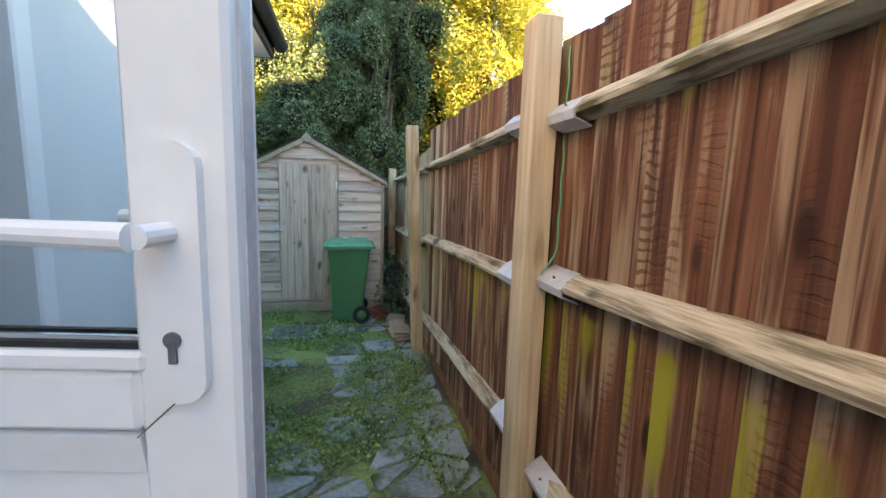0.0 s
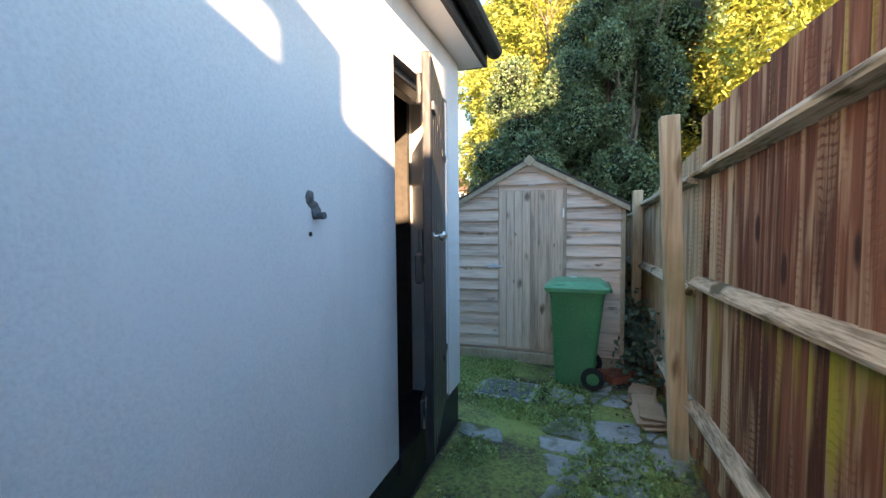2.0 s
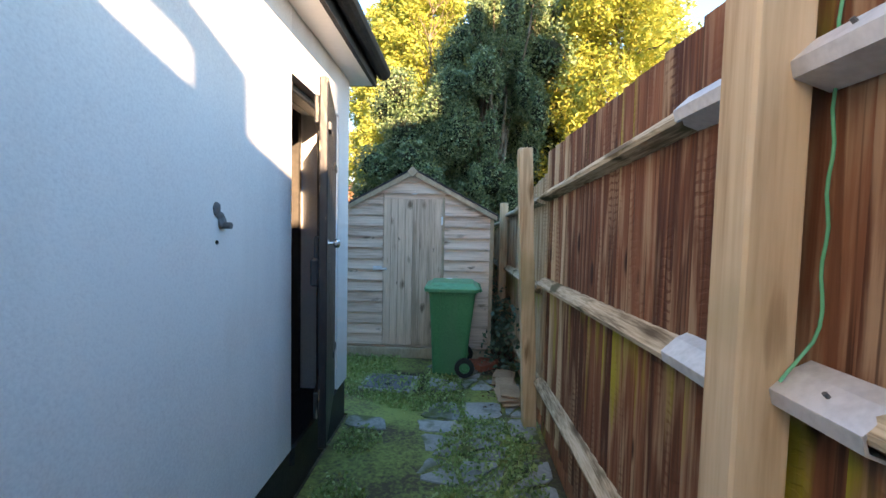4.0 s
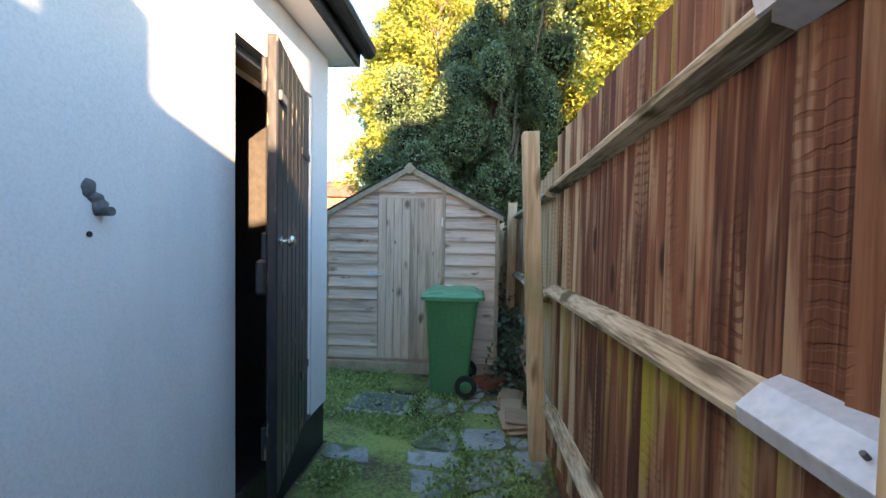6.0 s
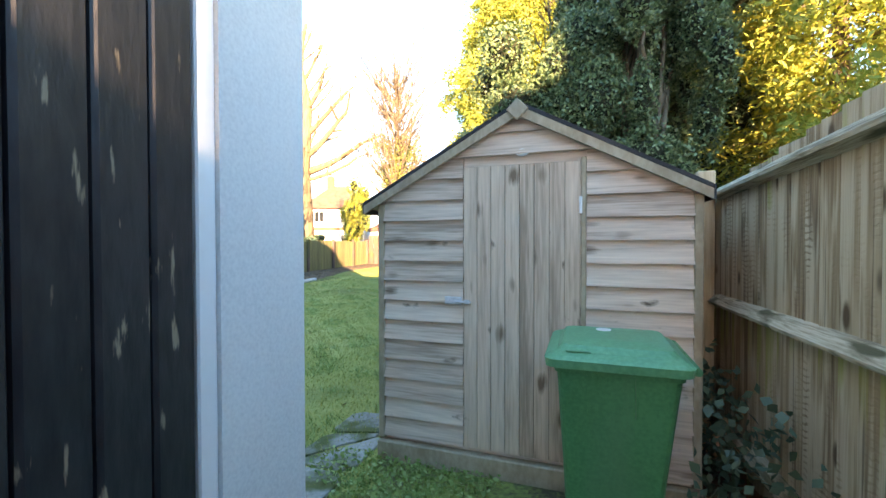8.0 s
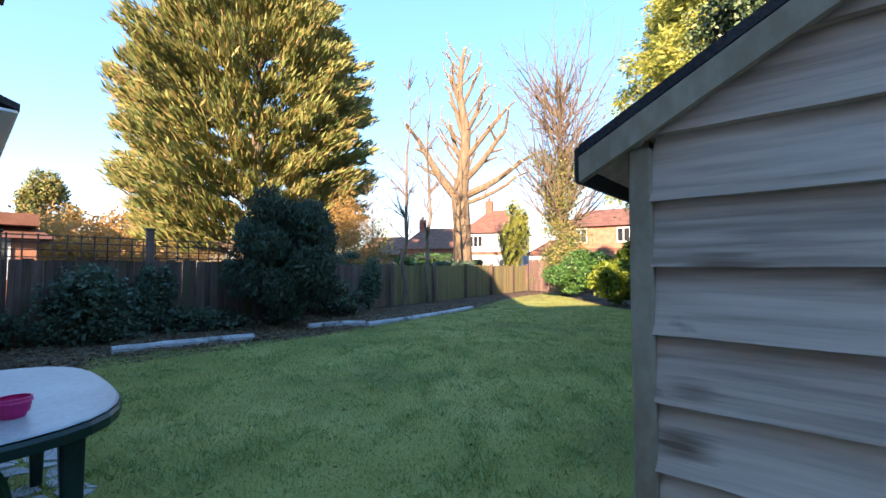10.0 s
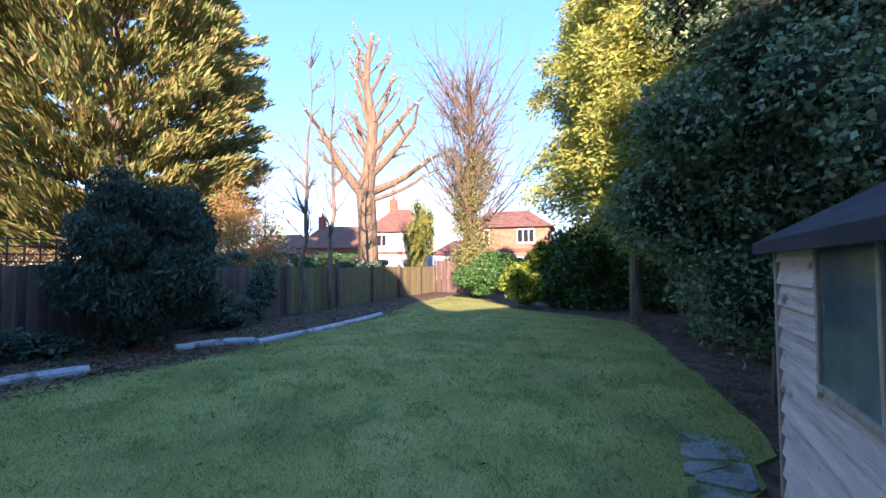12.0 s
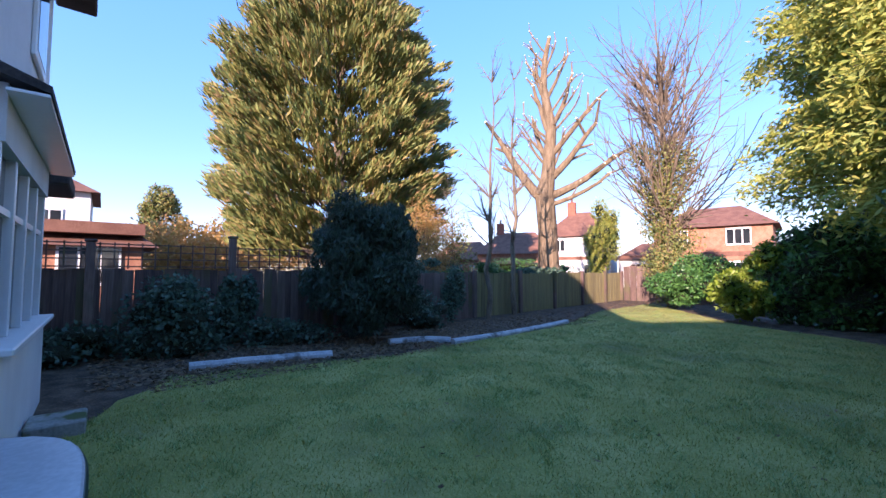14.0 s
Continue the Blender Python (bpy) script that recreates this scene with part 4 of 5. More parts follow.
        part("barge_board", prism([(x0, z0), (x1, z1), (x1, z1 - 0.05), (x0, z0 - 0.055)], 0.02, "y", SY0 - 0.062), SHEDTRIM, s, "pale barge board")
        part("roof", prism([(x0, z0 + 0.004), (x1 * 1.0, z1 + 0.004), (x1, z1 + 0.024), (x0, z0 + 0.026)], SY1 - SY0 + 0.13, "y", SY0 - 0.060), FELT, s, "dark grey mineral felt roof")
        part("roof_board", prism([(x0, z0 - 0.016), (x1, z1 - 0.016), (x1, z1 + 0.003), (x0, z0 + 0.003)], SY1 - SY0 + 0.08, "y", SY0 - 0.041), SHED, s)
    for x1, sg in ((SX1 + 0.06, 1), (SX0 - 0.11, -1)):
        sl = (SZE - SAZ) / abs((SX1 if sg > 0 else SX0) - SAX)
        z1 = SAZ + 0.035 + sl * abs(x1 - SAX)
        part("felt_edge", span(min(x1, x1 + sg * 0.012), max(x1, x1 + sg * 0.012), SY0 - 0.058, SY1 + 0.07, z1 - 0.05, z1 + 0.022, 0.004), FELT, s)
    part("finial", box((0.085, 0.016, 0.085), (SAX, SY0 - 0.072, SAZ + 0.01), 0.003, Matrix.Rotation(radians(45), 4, "Y")), SHEDTRIM, s, "diamond shaped apex finial")
    part("base_bearer", span(SX0 - 0.03, SX1 + 0.03, SY0 - 0.05, SY0 + 0.06, -0.02, 0.12, 0.006), SHEDTRIM, s, "mossy timber bearer")
    part("base_bearer", span(SX0 - 0.02, SX0 + 0.05, SY0 + 0.062, SY1, -0.02, 0.12, 0.006), SHEDTRIM, s)
    part("base_bearer", span(SX1 - 0.05, SX1, SY0 + 0.062, SY1, -0.02, 0.12, 0.006), SHEDTRIM, s)
    # door
    d = part("door", span(dx0, dx1, SY0 - 0.016, SY0 - 0.006, dz0, dz1), SHEDDOOR, s, "plank door, silvered and darker at the foot")
    nb = 8
    for i in range(nb):
        a = dx0 + (dx1 - dx0) * i / nb
        part("plank", span(a + 0.0012, a + (dx1 - dx0) / nb - 0.0012, SY0 - 0.032, SY0 - 0.0165, dz0 + 0.004, dz1 - 0.002, 0.0015), SHEDDOOR, d)
    part("door_trim", span(dx1 + 0.002, dx1 + 0.028, SY0 - 0.030, SY0 - 0.002, dz0, dz1 + 0.02, 0.003), SHEDTRIM, s)
    part("hinge_pin", span(dx1 - 0.008, dx1 + 0.008, SY0 - 0.040, SY0 - 0.0305, 1.50, 1.59, 0.002), WHITE, s)
    part("latch", span(dx0 - 0.115, dx0 - 0.012, SY0 - 0.034, SY0 - 0.026, 0.985, 1.03, 0.003), GALV, s, "galvanised hasp and staple")
    part("latch_tongue", cyl(0.007, 0.007, (dx0 - 0.05, SY0 - 0.040, 1.003), (dx0 + 0.045, SY0 - 0.040, 1.0), 8), GALV, s)
    part("staple", span(dx0 + 0.004, dx0 + 0.038, SY0 - 0.046, SY0 - 0.0305, 0.99, 1.015, 0.003), GALV, s)
    b = lathe([(0.038, 0), (0.038, 0.005), (0.034, 0.008)], 20, Matrix.Translation((-0.475, SY0 - 0.018, 1.845)) @ Matrix.Rotation(radians(90), 4, "X") @ Matrix.Diagonal((1, 0.55, 1, 1)))
    part("badge", b, WHITE, s, "blank white oval badge")


shed()


# ---- wheeled bin ----
def wheeled_bin():
    b = thing("wheelie_bin", "green plastic wheeled bin standing before the shed", "bin", (-0.025, 4.55, 0.03), turn=0)
    b.scale = (0.95, 0.95, 0.94)
    # local +x is the wheel side
    rings = []
    for z, hx, hy, cx in ((0.0, 0.155, 0.185, -0.02), (0.02, 0.17, 0.20, -0.02), (0.45, 0.20, 0.225, -0.01), (0.86, 0.235, 0.255, 0.0)):
        rings.append(rrect(cx, 0, hx, hy, 0.04, z))
    rings += [rrect(0, 0, 0.245, 0.265, 0.04, 0.862), rrect(0, 0, 0.245, 0.265, 0.04, 0.90)]
    part("body", loft(rings), BIN, b)
    for dx in (-0.12, 0.07):
        part("rib", prism([(dx - 0.004, 0.70), (dx + 0.004, 0.70), (dx + 0.006, 0.86), (dx - 0.006, 0.86)], 0.016, "y", -0.262), BIN, b)
    lid = [rrect(-0.005, 0, 0.275, 0.285, 0.05, 0.885), rrect(-0.005, 0, 0.28, 0.29, 0.05, 0.92), rrect(-0.005, 0, 0.262, 0.272, 0.05, 0.932),
           rrect(0.0, 0, 0.235, 0.235, 0.05, 0.945), rrect(0.0, 0, 0.215, 0.21, 0.05, 0.968), rrect(0.0, 0, 0.12, 0.12, 0.05, 0.978)]
    l = part("lid", loft(lid), LID, b, "paler green closed lid")
    part("lid_recess", span(-0.20, -0.10, -0.245, -0.16, 0.945, 0.9495, 0.003), BIN, l)
    part("sticker", lathe([(0.035, 0), (0.035, 0.002)], 16, Matrix.Translation((-0.04, 0.10, 0.978))), WHITE, l)
    bm = cyl(0.016, 0.016, (0.285, -0.23, 0.90), (0.285, 0.23, 0.90), 10)
    for y in (-0.22, 0.0, 0.22):
        box((0.07, 0.025, 0.035), (0.255, y, 0.905), 0.005, None, bm)
    part("handle", bm, BIN, b)
    part("axle", cyl(0.012, 0.012, (0.14, -0.25, 0.10), (0.14, 0.25, 0.10), 8), GALV, b)
    for y in (-0.255, 0.225):
        w = part("wheel", lathe([(0.055, 0.004), (0.098, 0.0), (0.10, 0.006), (0.10, 0.034), (0.098, 0.04), (0.055, 0.036)], 24, Matrix.Translation((0.14, y + 0.04, 0.10)) @ Matrix.Rotation(radians(90), 4, "X")), RUBBER, b, "black rubber wheel with green hub")
        part("hub", lathe([(0.054, 0.002), (0.05, -0.004), (0.02, -0.010), (0.02, 0.05), (0.05, 0.044), (0.054, 0.038)], 20, Matrix.Translation((0.14, y + 0.04, 0.10)) @ Matrix.Rotation(radians(90), 4, "X")), BIN, w)


wheeled_bin()

# ---- passage floor things ----
def drain_cover():
    c = thing("inspection_cover", "square grey inspection cover sunk among moss", "drain cover", (-0.585, 4.14, 0.02), turn=-6)
    part("frame", span(-0.25, 0.25, -0.20, 0.20, -0.03, 0.012, 0.005), STONE, c)
    part("plate", span(-0.205, 0.205, -0.16, 0.16, 0.0125, 0.020, 0.004), IRON, c)
    part("lifting_key", span(-0.02, 0.03, -0.09, -0.06, 0.0205, 0.03, 0.004), RUBBER, c)


drain_cover()


def tile_pile():
    rg = random.Random(5)
    p = thing("roof_tile_stack", "low untidy stack of old buff roof tiles by the fence", "tiles", (0.48, 4.1, 0.0))
    for i in range(13):
        bm = box((0.165, 0.27, 0.013), (0, 0, 0), 0.003)
        bm.transform(pose(rg.uniform(-0.03, 0.03), -0.25 + (i % 3) * 0.22 + rg.uniform(-0.03, 0.03), 0.03 + 0.016 * (i // 3) + 0.004 * (i % 3), rg.uniform(-2, 5), rg.uniform(-4, 4), rg.uniform(-14, 14)))
        part("tile", bm, TERRA, p)
    for i, (x, y, r) in enumerate(((0.27, 4.72, 10), (0.36, 4.75, -20), (0.33, 4.62, 40))):
        b = tagged(part("brick", box((0.21, 0.10, 0.065), (0, 0, 0), 0.005), BRICK), "loose red brick lying by the shed foot", "brick", "loose bricks")
        b.matrix_basis = pose(x, y, 0.05, 0, 0, r)


tile_pile()


def twine():
    t = tube("green_twine", [(0.654, 1.098 + 0.004 * math.sin(i * 1.3), 2.0 - i * 0.028) for i in range(25)] + [(0.650 - 0.012 * i, 1.103 + 0.001 * i, 1.30 - 0.018 * i) for i in range(5)], 0.0028, STRING)
    tagged(t, "green garden twine hanging down the fence post", "twine")


twine()


# ---- patio things ----
def garden_table():
    t = thing("garden_table", "dark green plastic garden table, top coloured pale for frost and sky sheen", "table", (-4.1, 4.10, 0.0))
    def ring(k, z):
        pts = []
        for i in range(48):
            a = 2 * math.pi * i / 48
            c, s = math.cos(a), math.sin(a)
            r = (abs(c / 0.80) ** 3.2 + abs(s / 0.60) ** 3.2) ** (-1 / 3.2)
            pts.append((r * c * k, r * s * k, z))
        return pts
    part("tabletop", loft([ring(0.97, 0.715), ring(0.985, 0.722), ring(0.97, 0.727)]), TABLETOP, t)
    part("rim", loft([ring(0.96, 0.655), ring(1.0, 0.66), ring(1.005, 0.70), ring(0.99, 0.7145)]), GREENPL, t)
    for x in (-0.57, 0.57):
        for y in (-0.37, 0.37):
            part("leg", loft([rrect(x * 1.04, y * 1.04, 0.026, 0.026, 0.01, 0.0, 3), rrect(x, y, 0.045, 0.045, 0.014, 0.655, 3)]), GREENPL, t)
    c = tagged(part("plastic_cup", lathe([(0.040, 0.0), (0.056, 0.062), (0.064, 0.064), (0.053, 0.082), (0.060, 0.082), (0.052, 0.02)], 24), PINK), "small pink plastic pot on the table", "pot")
    c.matrix_basis = pose(-3.66, 4.30, 0.728)


garden_table()


def hose_reel():
    h = thing("hose_reel", "green plastic hose reel with yellow hose under the table", "hose reel", (-4.0, 4.12, 0.0), turn=35)
    m = Matrix.Translation((0, 0, 0.26)) @ Matrix.Rotation(radians(90), 4, "X")
    for y in (-0.13, 0.10):
        d = part("side_disc", lathe([(0.22, 0.0), (0.235, 0.012), (0.22, 0.028), (0.12, 0.036), (0.05, 0.03)], 28, Matrix.Translation((0, y, 0)) @ m), REEL, h)
        for k in range(6):
            a = k * math.pi / 3
            part("slot", box((0.055, 0.004, 0.025), (0.165 * math.cos(a), y - 0.031, 0.26 + 0.165 * math.sin(a)), 0.003, Matrix.Rotation(-a + math.pi / 2, 4, "Y")), RUBBER, d)
    part("hose_coil", lathe([(0.06, -0.10), (0.16, -0.10), (0.175, -0.05), (0.175, 0.05), (0.16, 0.09), (0.06, 0.09)], 24, m), HOSE, h, "coiled yellow hose")
    tube("hose_end", [(0.16 + 0.05 * i, -0.05 - 0.03 * i, 0.36 - 0.005 * i * i) for i in range(4)] + [(-0.2 - 0.08 * i, -0.3 - 0.02 * i, 0.02) for i in range(0)], 0.010, HOSE, h)
    tube("hose_tail", [(-0.15, 0.0, 0.12), (-0.3, 0.02, 0.06), (-0.5, -0.05, 0.05), (-0.75, -0.02, 0.05)], 0.010, HOSE, h)
    bm = bmesh.new()
    for y in (-0.18, 0.16):
        cyl(0.018, 0.018, (-0.16, y, 0.02), (0.0, y, 0.27), 8, bm)
        cyl(0.018, 0.018, (0.2, y, 0.02), (0.0, y, 0.27), 8, bm)
    cyl(0.018, 0.018, (0.2, -0.18, 0.02), (0.2, 0.16, 0.02), 8, bm)
    part("stand", bm, GREYPL, h, "grey tubular stand")


hose_reel()
st = tagged(part("stepping_block", span(-7.55, -7.1, 4.24, 4.65, -0.02, 0.14, 0.012), STONE), "dark concrete step slab against the house", "step")


# ---- garden boundary and edging ----
def fence_x(y):
    return -11.35 - 0.055 * (y - 4) if y < 16 else -12.01 - 0.11 * (y - 16)


def garden_fence():
    f = thing("garden_fence", "old dark closeboard garden fence with trellis", "fence", kind="structure")
    rg = random.Random(8)
    me = {}
    y = 2.0
    while y < 25.5:
        w = 0.15
        ma = OLDFENCE if y < 14 else OLIVEFENCE
        if ma.name not in me:
            bm = box((0.02, 0.164, 1.0), (0, 0.075, 0.5), 0.004)
            q = bpy.data.meshes.new("board")
            bm.to_mesh(q)
            bm.free()
            q.materials.append(ma)
            me[ma.name] = q
        ob = link("board", me[ma.name], None, f)
        zt = 1.50 if y < 9 else 1.42 + 0.02 * math.sin(y)
        ob.matrix_basis = Matrix.Translation((fence_x(y) + 0.022 * (round(y / w) % 2) + rg.uniform(-0.004, 0.004), y, 0.0)) @ Matrix.Rotation(radians(rg.uniform(-0.8, 0.8)), 4, "X") @ Matrix.Diagonal((1, 1, zt + rg.uniform(-0.03, 0.02), 1))
        y += w
    for y in (2.2, 4.55, 6.75, 9.1, 11.5, 13.9, 16.3, 18.7, 21.1, 23.5, 25.5):
        zt = 2.12 if abs(y - 6.75) < 0.1 else (1.95 if y < 9.5 else 1.5)
        part("post", box((0.13, 0.13, zt), (fence_x(y) + 0.09, y, zt / 2), 0.01), OLDFENCE, f)
        if y < 9:
            part("post_cap", box((0.17, 0.17, 0.05), (fence_x(y) + 0.09, y, zt + 0.026), 0.015), OLDFENCE, f)
    for a, b in ((2.3, 4.48), (4.62, 6.68), (6.82, 9.03)):
        x = fence_x((a + b) / 2) + 0.05
        for z in (1.53, 1.66, 1.79, 1.92):
            part("trellis_bar", span(x - 0.012, x + 0.012, a, b, z, z + 0.022), OLDFENCE, f)
        n = 11
        for i in range(n):
            yy = a + 0.05 + (b - a - 0.1) * i / (n - 1)
            part("trellis_bar", span(x + 0.0125, x + 0.03, yy - 0.011, yy + 0.011, 1.5, 1.96), OLDFENCE, f)
    return f


garden_fence()
far = thing("far_fence", "dark fence across the far end of the garden", "fence", kind="structure")
for i in range(60):
    x = -12.9 + i * 0.32
    part("board", span(x, x + 0.30, 25.6 + 0.01 * (i % 3), 25.64 + 0.01 * (i % 3), 0, 1.75 + 0.03 * math.sin(i * 1.7)), OLDFENCE, far)
for i in range(14):
    x = -2.4 + i * 0.3
    part("board", span(x, x + 0.29, 21.6, 21.64, 0, 1.7 + 0.03 * math.sin(i)), OLDFENCE, far)


def edging(name, pts, label):
    n = len(pts)
    bm = bmesh.new()
    rings = []
    for i, (x, y) in enumerate(pts):
        q = Vector(pts[min(i + 1, n - 1)]) - Vector(pts[max(i - 1, 0)])
        s = Vector((q.y, -q.x)).normalized() * 0.075
        j = 0.012 * noise.noise(Vector((x * 3, y * 3, 0)))
        rings.append([(x - s.x, y - s.y, -0.02), (x + s.x, y + s.y, -0.02), (x + s.x * 1.05, y + s.y * 1.05, 0.07 + j), (x + s.x * 0.6, y + s.y * 0.6, 0.11 + j), (x - s.x * 0.6, y - s.y * 0.6, 0.112 + j), (x - s.x, y - s.y, 0.075 + j)])
    bm.free()
    tagged(part(name, loft(rings), LOG), label, "edging", "whitewashed edging pieces")


def between(a, b, n, bow=0.0):
    out = []
    for i in range(n + 1):
        u = i / n
        out.append((a[0] + (b[0] - a[0]) * u + bow * math.sin(math.pi * u) + 0.02 * noise.noise(Vector((u * 6, a[1], 0))), a[1] + (b[1] - a[1]) * u))
    return out


edging("edging_log", between((-9.35, 5.75), (-8.93, 7.8), 12, -0.05), "pale whitewashed log edging beside the lawn")
edging("edging_log", between((-9.35, 9.2), (-9.2, 9.95), 5), "short pale edging log lying askew in the bed")
edging("edging_log", between((-8.56, 10.2), (-9.1, 14.9), 18, 0.12), "long pale whitewashed edging log curving along the lawn")
edging("edging_log", between((-9.2, 9.99), (-8.75, 10.3), 4), "broken grey edging log lying in the bed")


# ---- plants ----
def shrub(name, label, category, blobs, n, material, length, width, trunk=None, k=0.62, shell=0.6, axis=None, loose=1.0, droop=0.0, crown="crown", **kw):
    b = np.array(blobs, float)
    t = thing(name, label, category)
    pts = in_blobs(b, n, shell)
    link(crown, leaf_mesh(crown, pts, length, width, axis, loose, droop), material, t)
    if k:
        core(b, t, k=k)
    if trunk:
        x, y, h, r = trunk
        bm = bmesh.new()
        last = Vector((x, y, -0.05))
        for i in range(5):
            q = Vector((x + 0.08 * math.sin(i * 2.1) * (i + 1) * 0.4, y + 0.06 * math.cos(i * 1.7), h * (i + 1) / 5))
            cyl(r * (1 - i * 0.14), r * (1 - (i + 1) * 0.14), last, q, 10, bm)
            last = q
        part("trunk", bm, BARK, t)
        tops = sorted(b.tolist(), key=lambda q: -q[2])[:24]
        branches("branchwork", None, [((x, y, h * 0.35 + 0.5 * h * (i % 5) / 5), q[:3]) for i, q in enumerate(tops)], r * 0.3, BARK, t, seed=len(label))
    return t


# ivy-grown holly behind the shed
bl = np.vstack([blobby(-0.6, 9.3, 2.7, 1.75, 1.1, 2.1, 60, 0.55, 1), blobby(0.1, 9.5, 4.4, 1.2, 1.1, 1.8, 26, 0.5, 31), blobby(0.85, 9.5, 3.6, 1.05, 1.2, 3.4, 44, 0.62, 2), blobby(1.1, 10.2, 5.6, 0.9, 1.2, 2.2, 22, 0.7, 22)])
shrub("holly_tree", "dense dark ivy-clad holly tree behind the shed", "tree", bl, 180000, OUTERLEAF, 0.062, 0.038, (0.5, 9.4, 4.6, 0.16), 0.6)
# holly and yew mass overhanging the right-hand bed
bl = np.vstack([blobby(1.2, 12.6, 2.6, 2.1, 2.6, 2.9, 48, 0.75, 3), blobby(-0.35, 14.2, 1.7, 1.2, 2.6, 2.0, 34, 0.75, 41), blobby(0.3, 16.4, 2.6, 2.1, 2.2, 2.9, 34, 0.75, 4), blobby(-0.9, 16.2, 1.3, 1.0, 1.6, 1.4, 18, 0.6, 44), blobby(1.4, 11.3, 4.9, 2.0, 2.3, 2.4, 40, 0.7, 5), blobby(1.3, 14.6, 5.4, 2.1, 3.0, 2.2, 40, 0.75, 15)])
shrub("overhanging_holly", "large dark evergreen overhanging the shaded bed", "tree", bl, 190000, OUTERLEAF, 0.105, 0.055, (1.6, 13.2, 5.0, 0.2), 0.62)
# golden conifers catching the sun
def spray_tree(name, label, cx, cy, H, z0, R, n, m, length, width, material, seed, lift=-0.10, trunk_r=0.17):
    """Feathery tree: drooping boughs of uneven reach hung with fine sprays."""
    t = thing(name, label, "tree")
    rg = np.random.default_rng(seed)
    P, A, spots = [], [], []
    for i in range(n):
        u = (i + 0.5) / n
        z = z0 + (H - z0 - 0.3) * u
        a = i * 2.399963 + rg.uniform(-0.3, 0.3)
        reach = R * (1 - u ** 2.6) ** 0.7 * rg.uniform(0.62, 1.15) * (0.85 + 0.2 * math.sin(3 * a + seed))
        d = np.array((math.cos(a), math.sin(a), 0.0))
        root, tip = np.array((cx, cy, z)), np.array((cx, cy, z + lift * reach)) + d * reach
        k = rg.uniform(0.25, 1.0, m) ** 0.6
        q = root + (tip - root) * k[:, None] + np.cross(d, (0, 0, 1.0)) * rg.normal(size=(m, 1)) * 0.26 * (1.2 - k[:, None])
        q += rg.normal(size=(m, 3)) * (0.13, 0.13, 0.16)
        P.append(q)
        A.append(np.repeat((d * 0.9 + (0, 0, -0.25))[None], m, 0))
        if i % 3 == 0:
            spots.append((tuple(root), tuple(root + (tip - root) * 0.9)))
    link("crown", leaf_mesh("crown", np.vstack(P), length, width, np.vstack(A), 0.6), material, t)
    branches("branchwork", None, spots, trunk_r * 0.22, BARK, t, seed, 0.06)
    part("trunk", cyl(trunk_r, 0.03, (cx, cy, -0.1), (cx, cy, H - 0.6), 10), BARK, t)


spray_tree("golden_tree", "tall golden green tree lit by low sun", -2.4, 16.6, 11.0, 3.3, 2.9, 330, 330, 0.17, 0.05, GOLDLEAF, 6)
spray_tree("golden_tree", "golden green tree beside the dark evergreen", -1.2, 14.9, 11.5, 2.0, 2.3, 280, 300, 0.17, 0.05, GOLDLEAF, 16)
spray_tree("golden_conifer", "sunlit yellow-green conifer beyond the fence", 3.7, 11.0, 9.8, 0.6, 2.9, 330, 330, 0.15, 0.045, GOLDLEAF, 7)
bl = blobby(3.6, 17.5, 6.0, 3.2, 3.0, 5.4, 46, 1.1, 17)
shrub("golden_conifer", "tall sunlit conifer with rusty tips", "tree", bl, 40000, RUSTLEAF, 0.18, 0.07, (3.6, 16.5, 8.0, 0.25), 0.55)
bl = blobby(-2.6, 21.0, 4.2, 1.7, 1.5, 4.0, 34, 0.9, 8)
shrub("feathery_conifer", "yellow-green feathery conifer at the garden's end", "tree", bl, 30000, GOLDLEAF, 0.16, 0.06, (-3.6, 20.5, 7.0, 0.15), 0.4)
# laurels at the far end
shrub("laurel_bush", "dark glossy laurel bush at the lawn's end", "bush", np.vstack([blobby(-3.9, 19.7, 1.2, 1.7, 1.0, 1.5, 26, 0.75, 9), blobby(-1.9, 19.9, 1.1, 1.4, 0.9, 1.4, 18, 0.7, 10)]), 28000, LAUREL, 0.17, 0.07, None, 0.7)
shrub("lime_laurel", "bright lime-green laurel lit by the sun", "bush", blobby(-5.9, 19.3, 1.1, 0.9, 0.8, 1.2, 12, 0.55, 11), 7000, LIME, 0.17, 0.07, None, 0.6)
shrub("pale_bush", "pale green bush in the corner by the fence", "bush", blobby(-8.0, 21.0, 1.3, 1.4, 0.8, 1.1, 12, 0.55, 12), 9000, LAUREL, 0.13, 0.06, None, 0.6)
# big dark bush by the garden fence
shrub("yew_bush", "big dark upright evergreen bush before the fence", "bush", np.vstack([blobby(-10.3, 9.2, 1.6, 1.25, 1.2, 1.7, 50, 0.55, 13)]), 50000, DARKBUSH, 0.15, 0.035, (-10.3, 9.2, 1.2, 0.08), 0.62, 0.5, (0, 0, 1.1), 0.8)
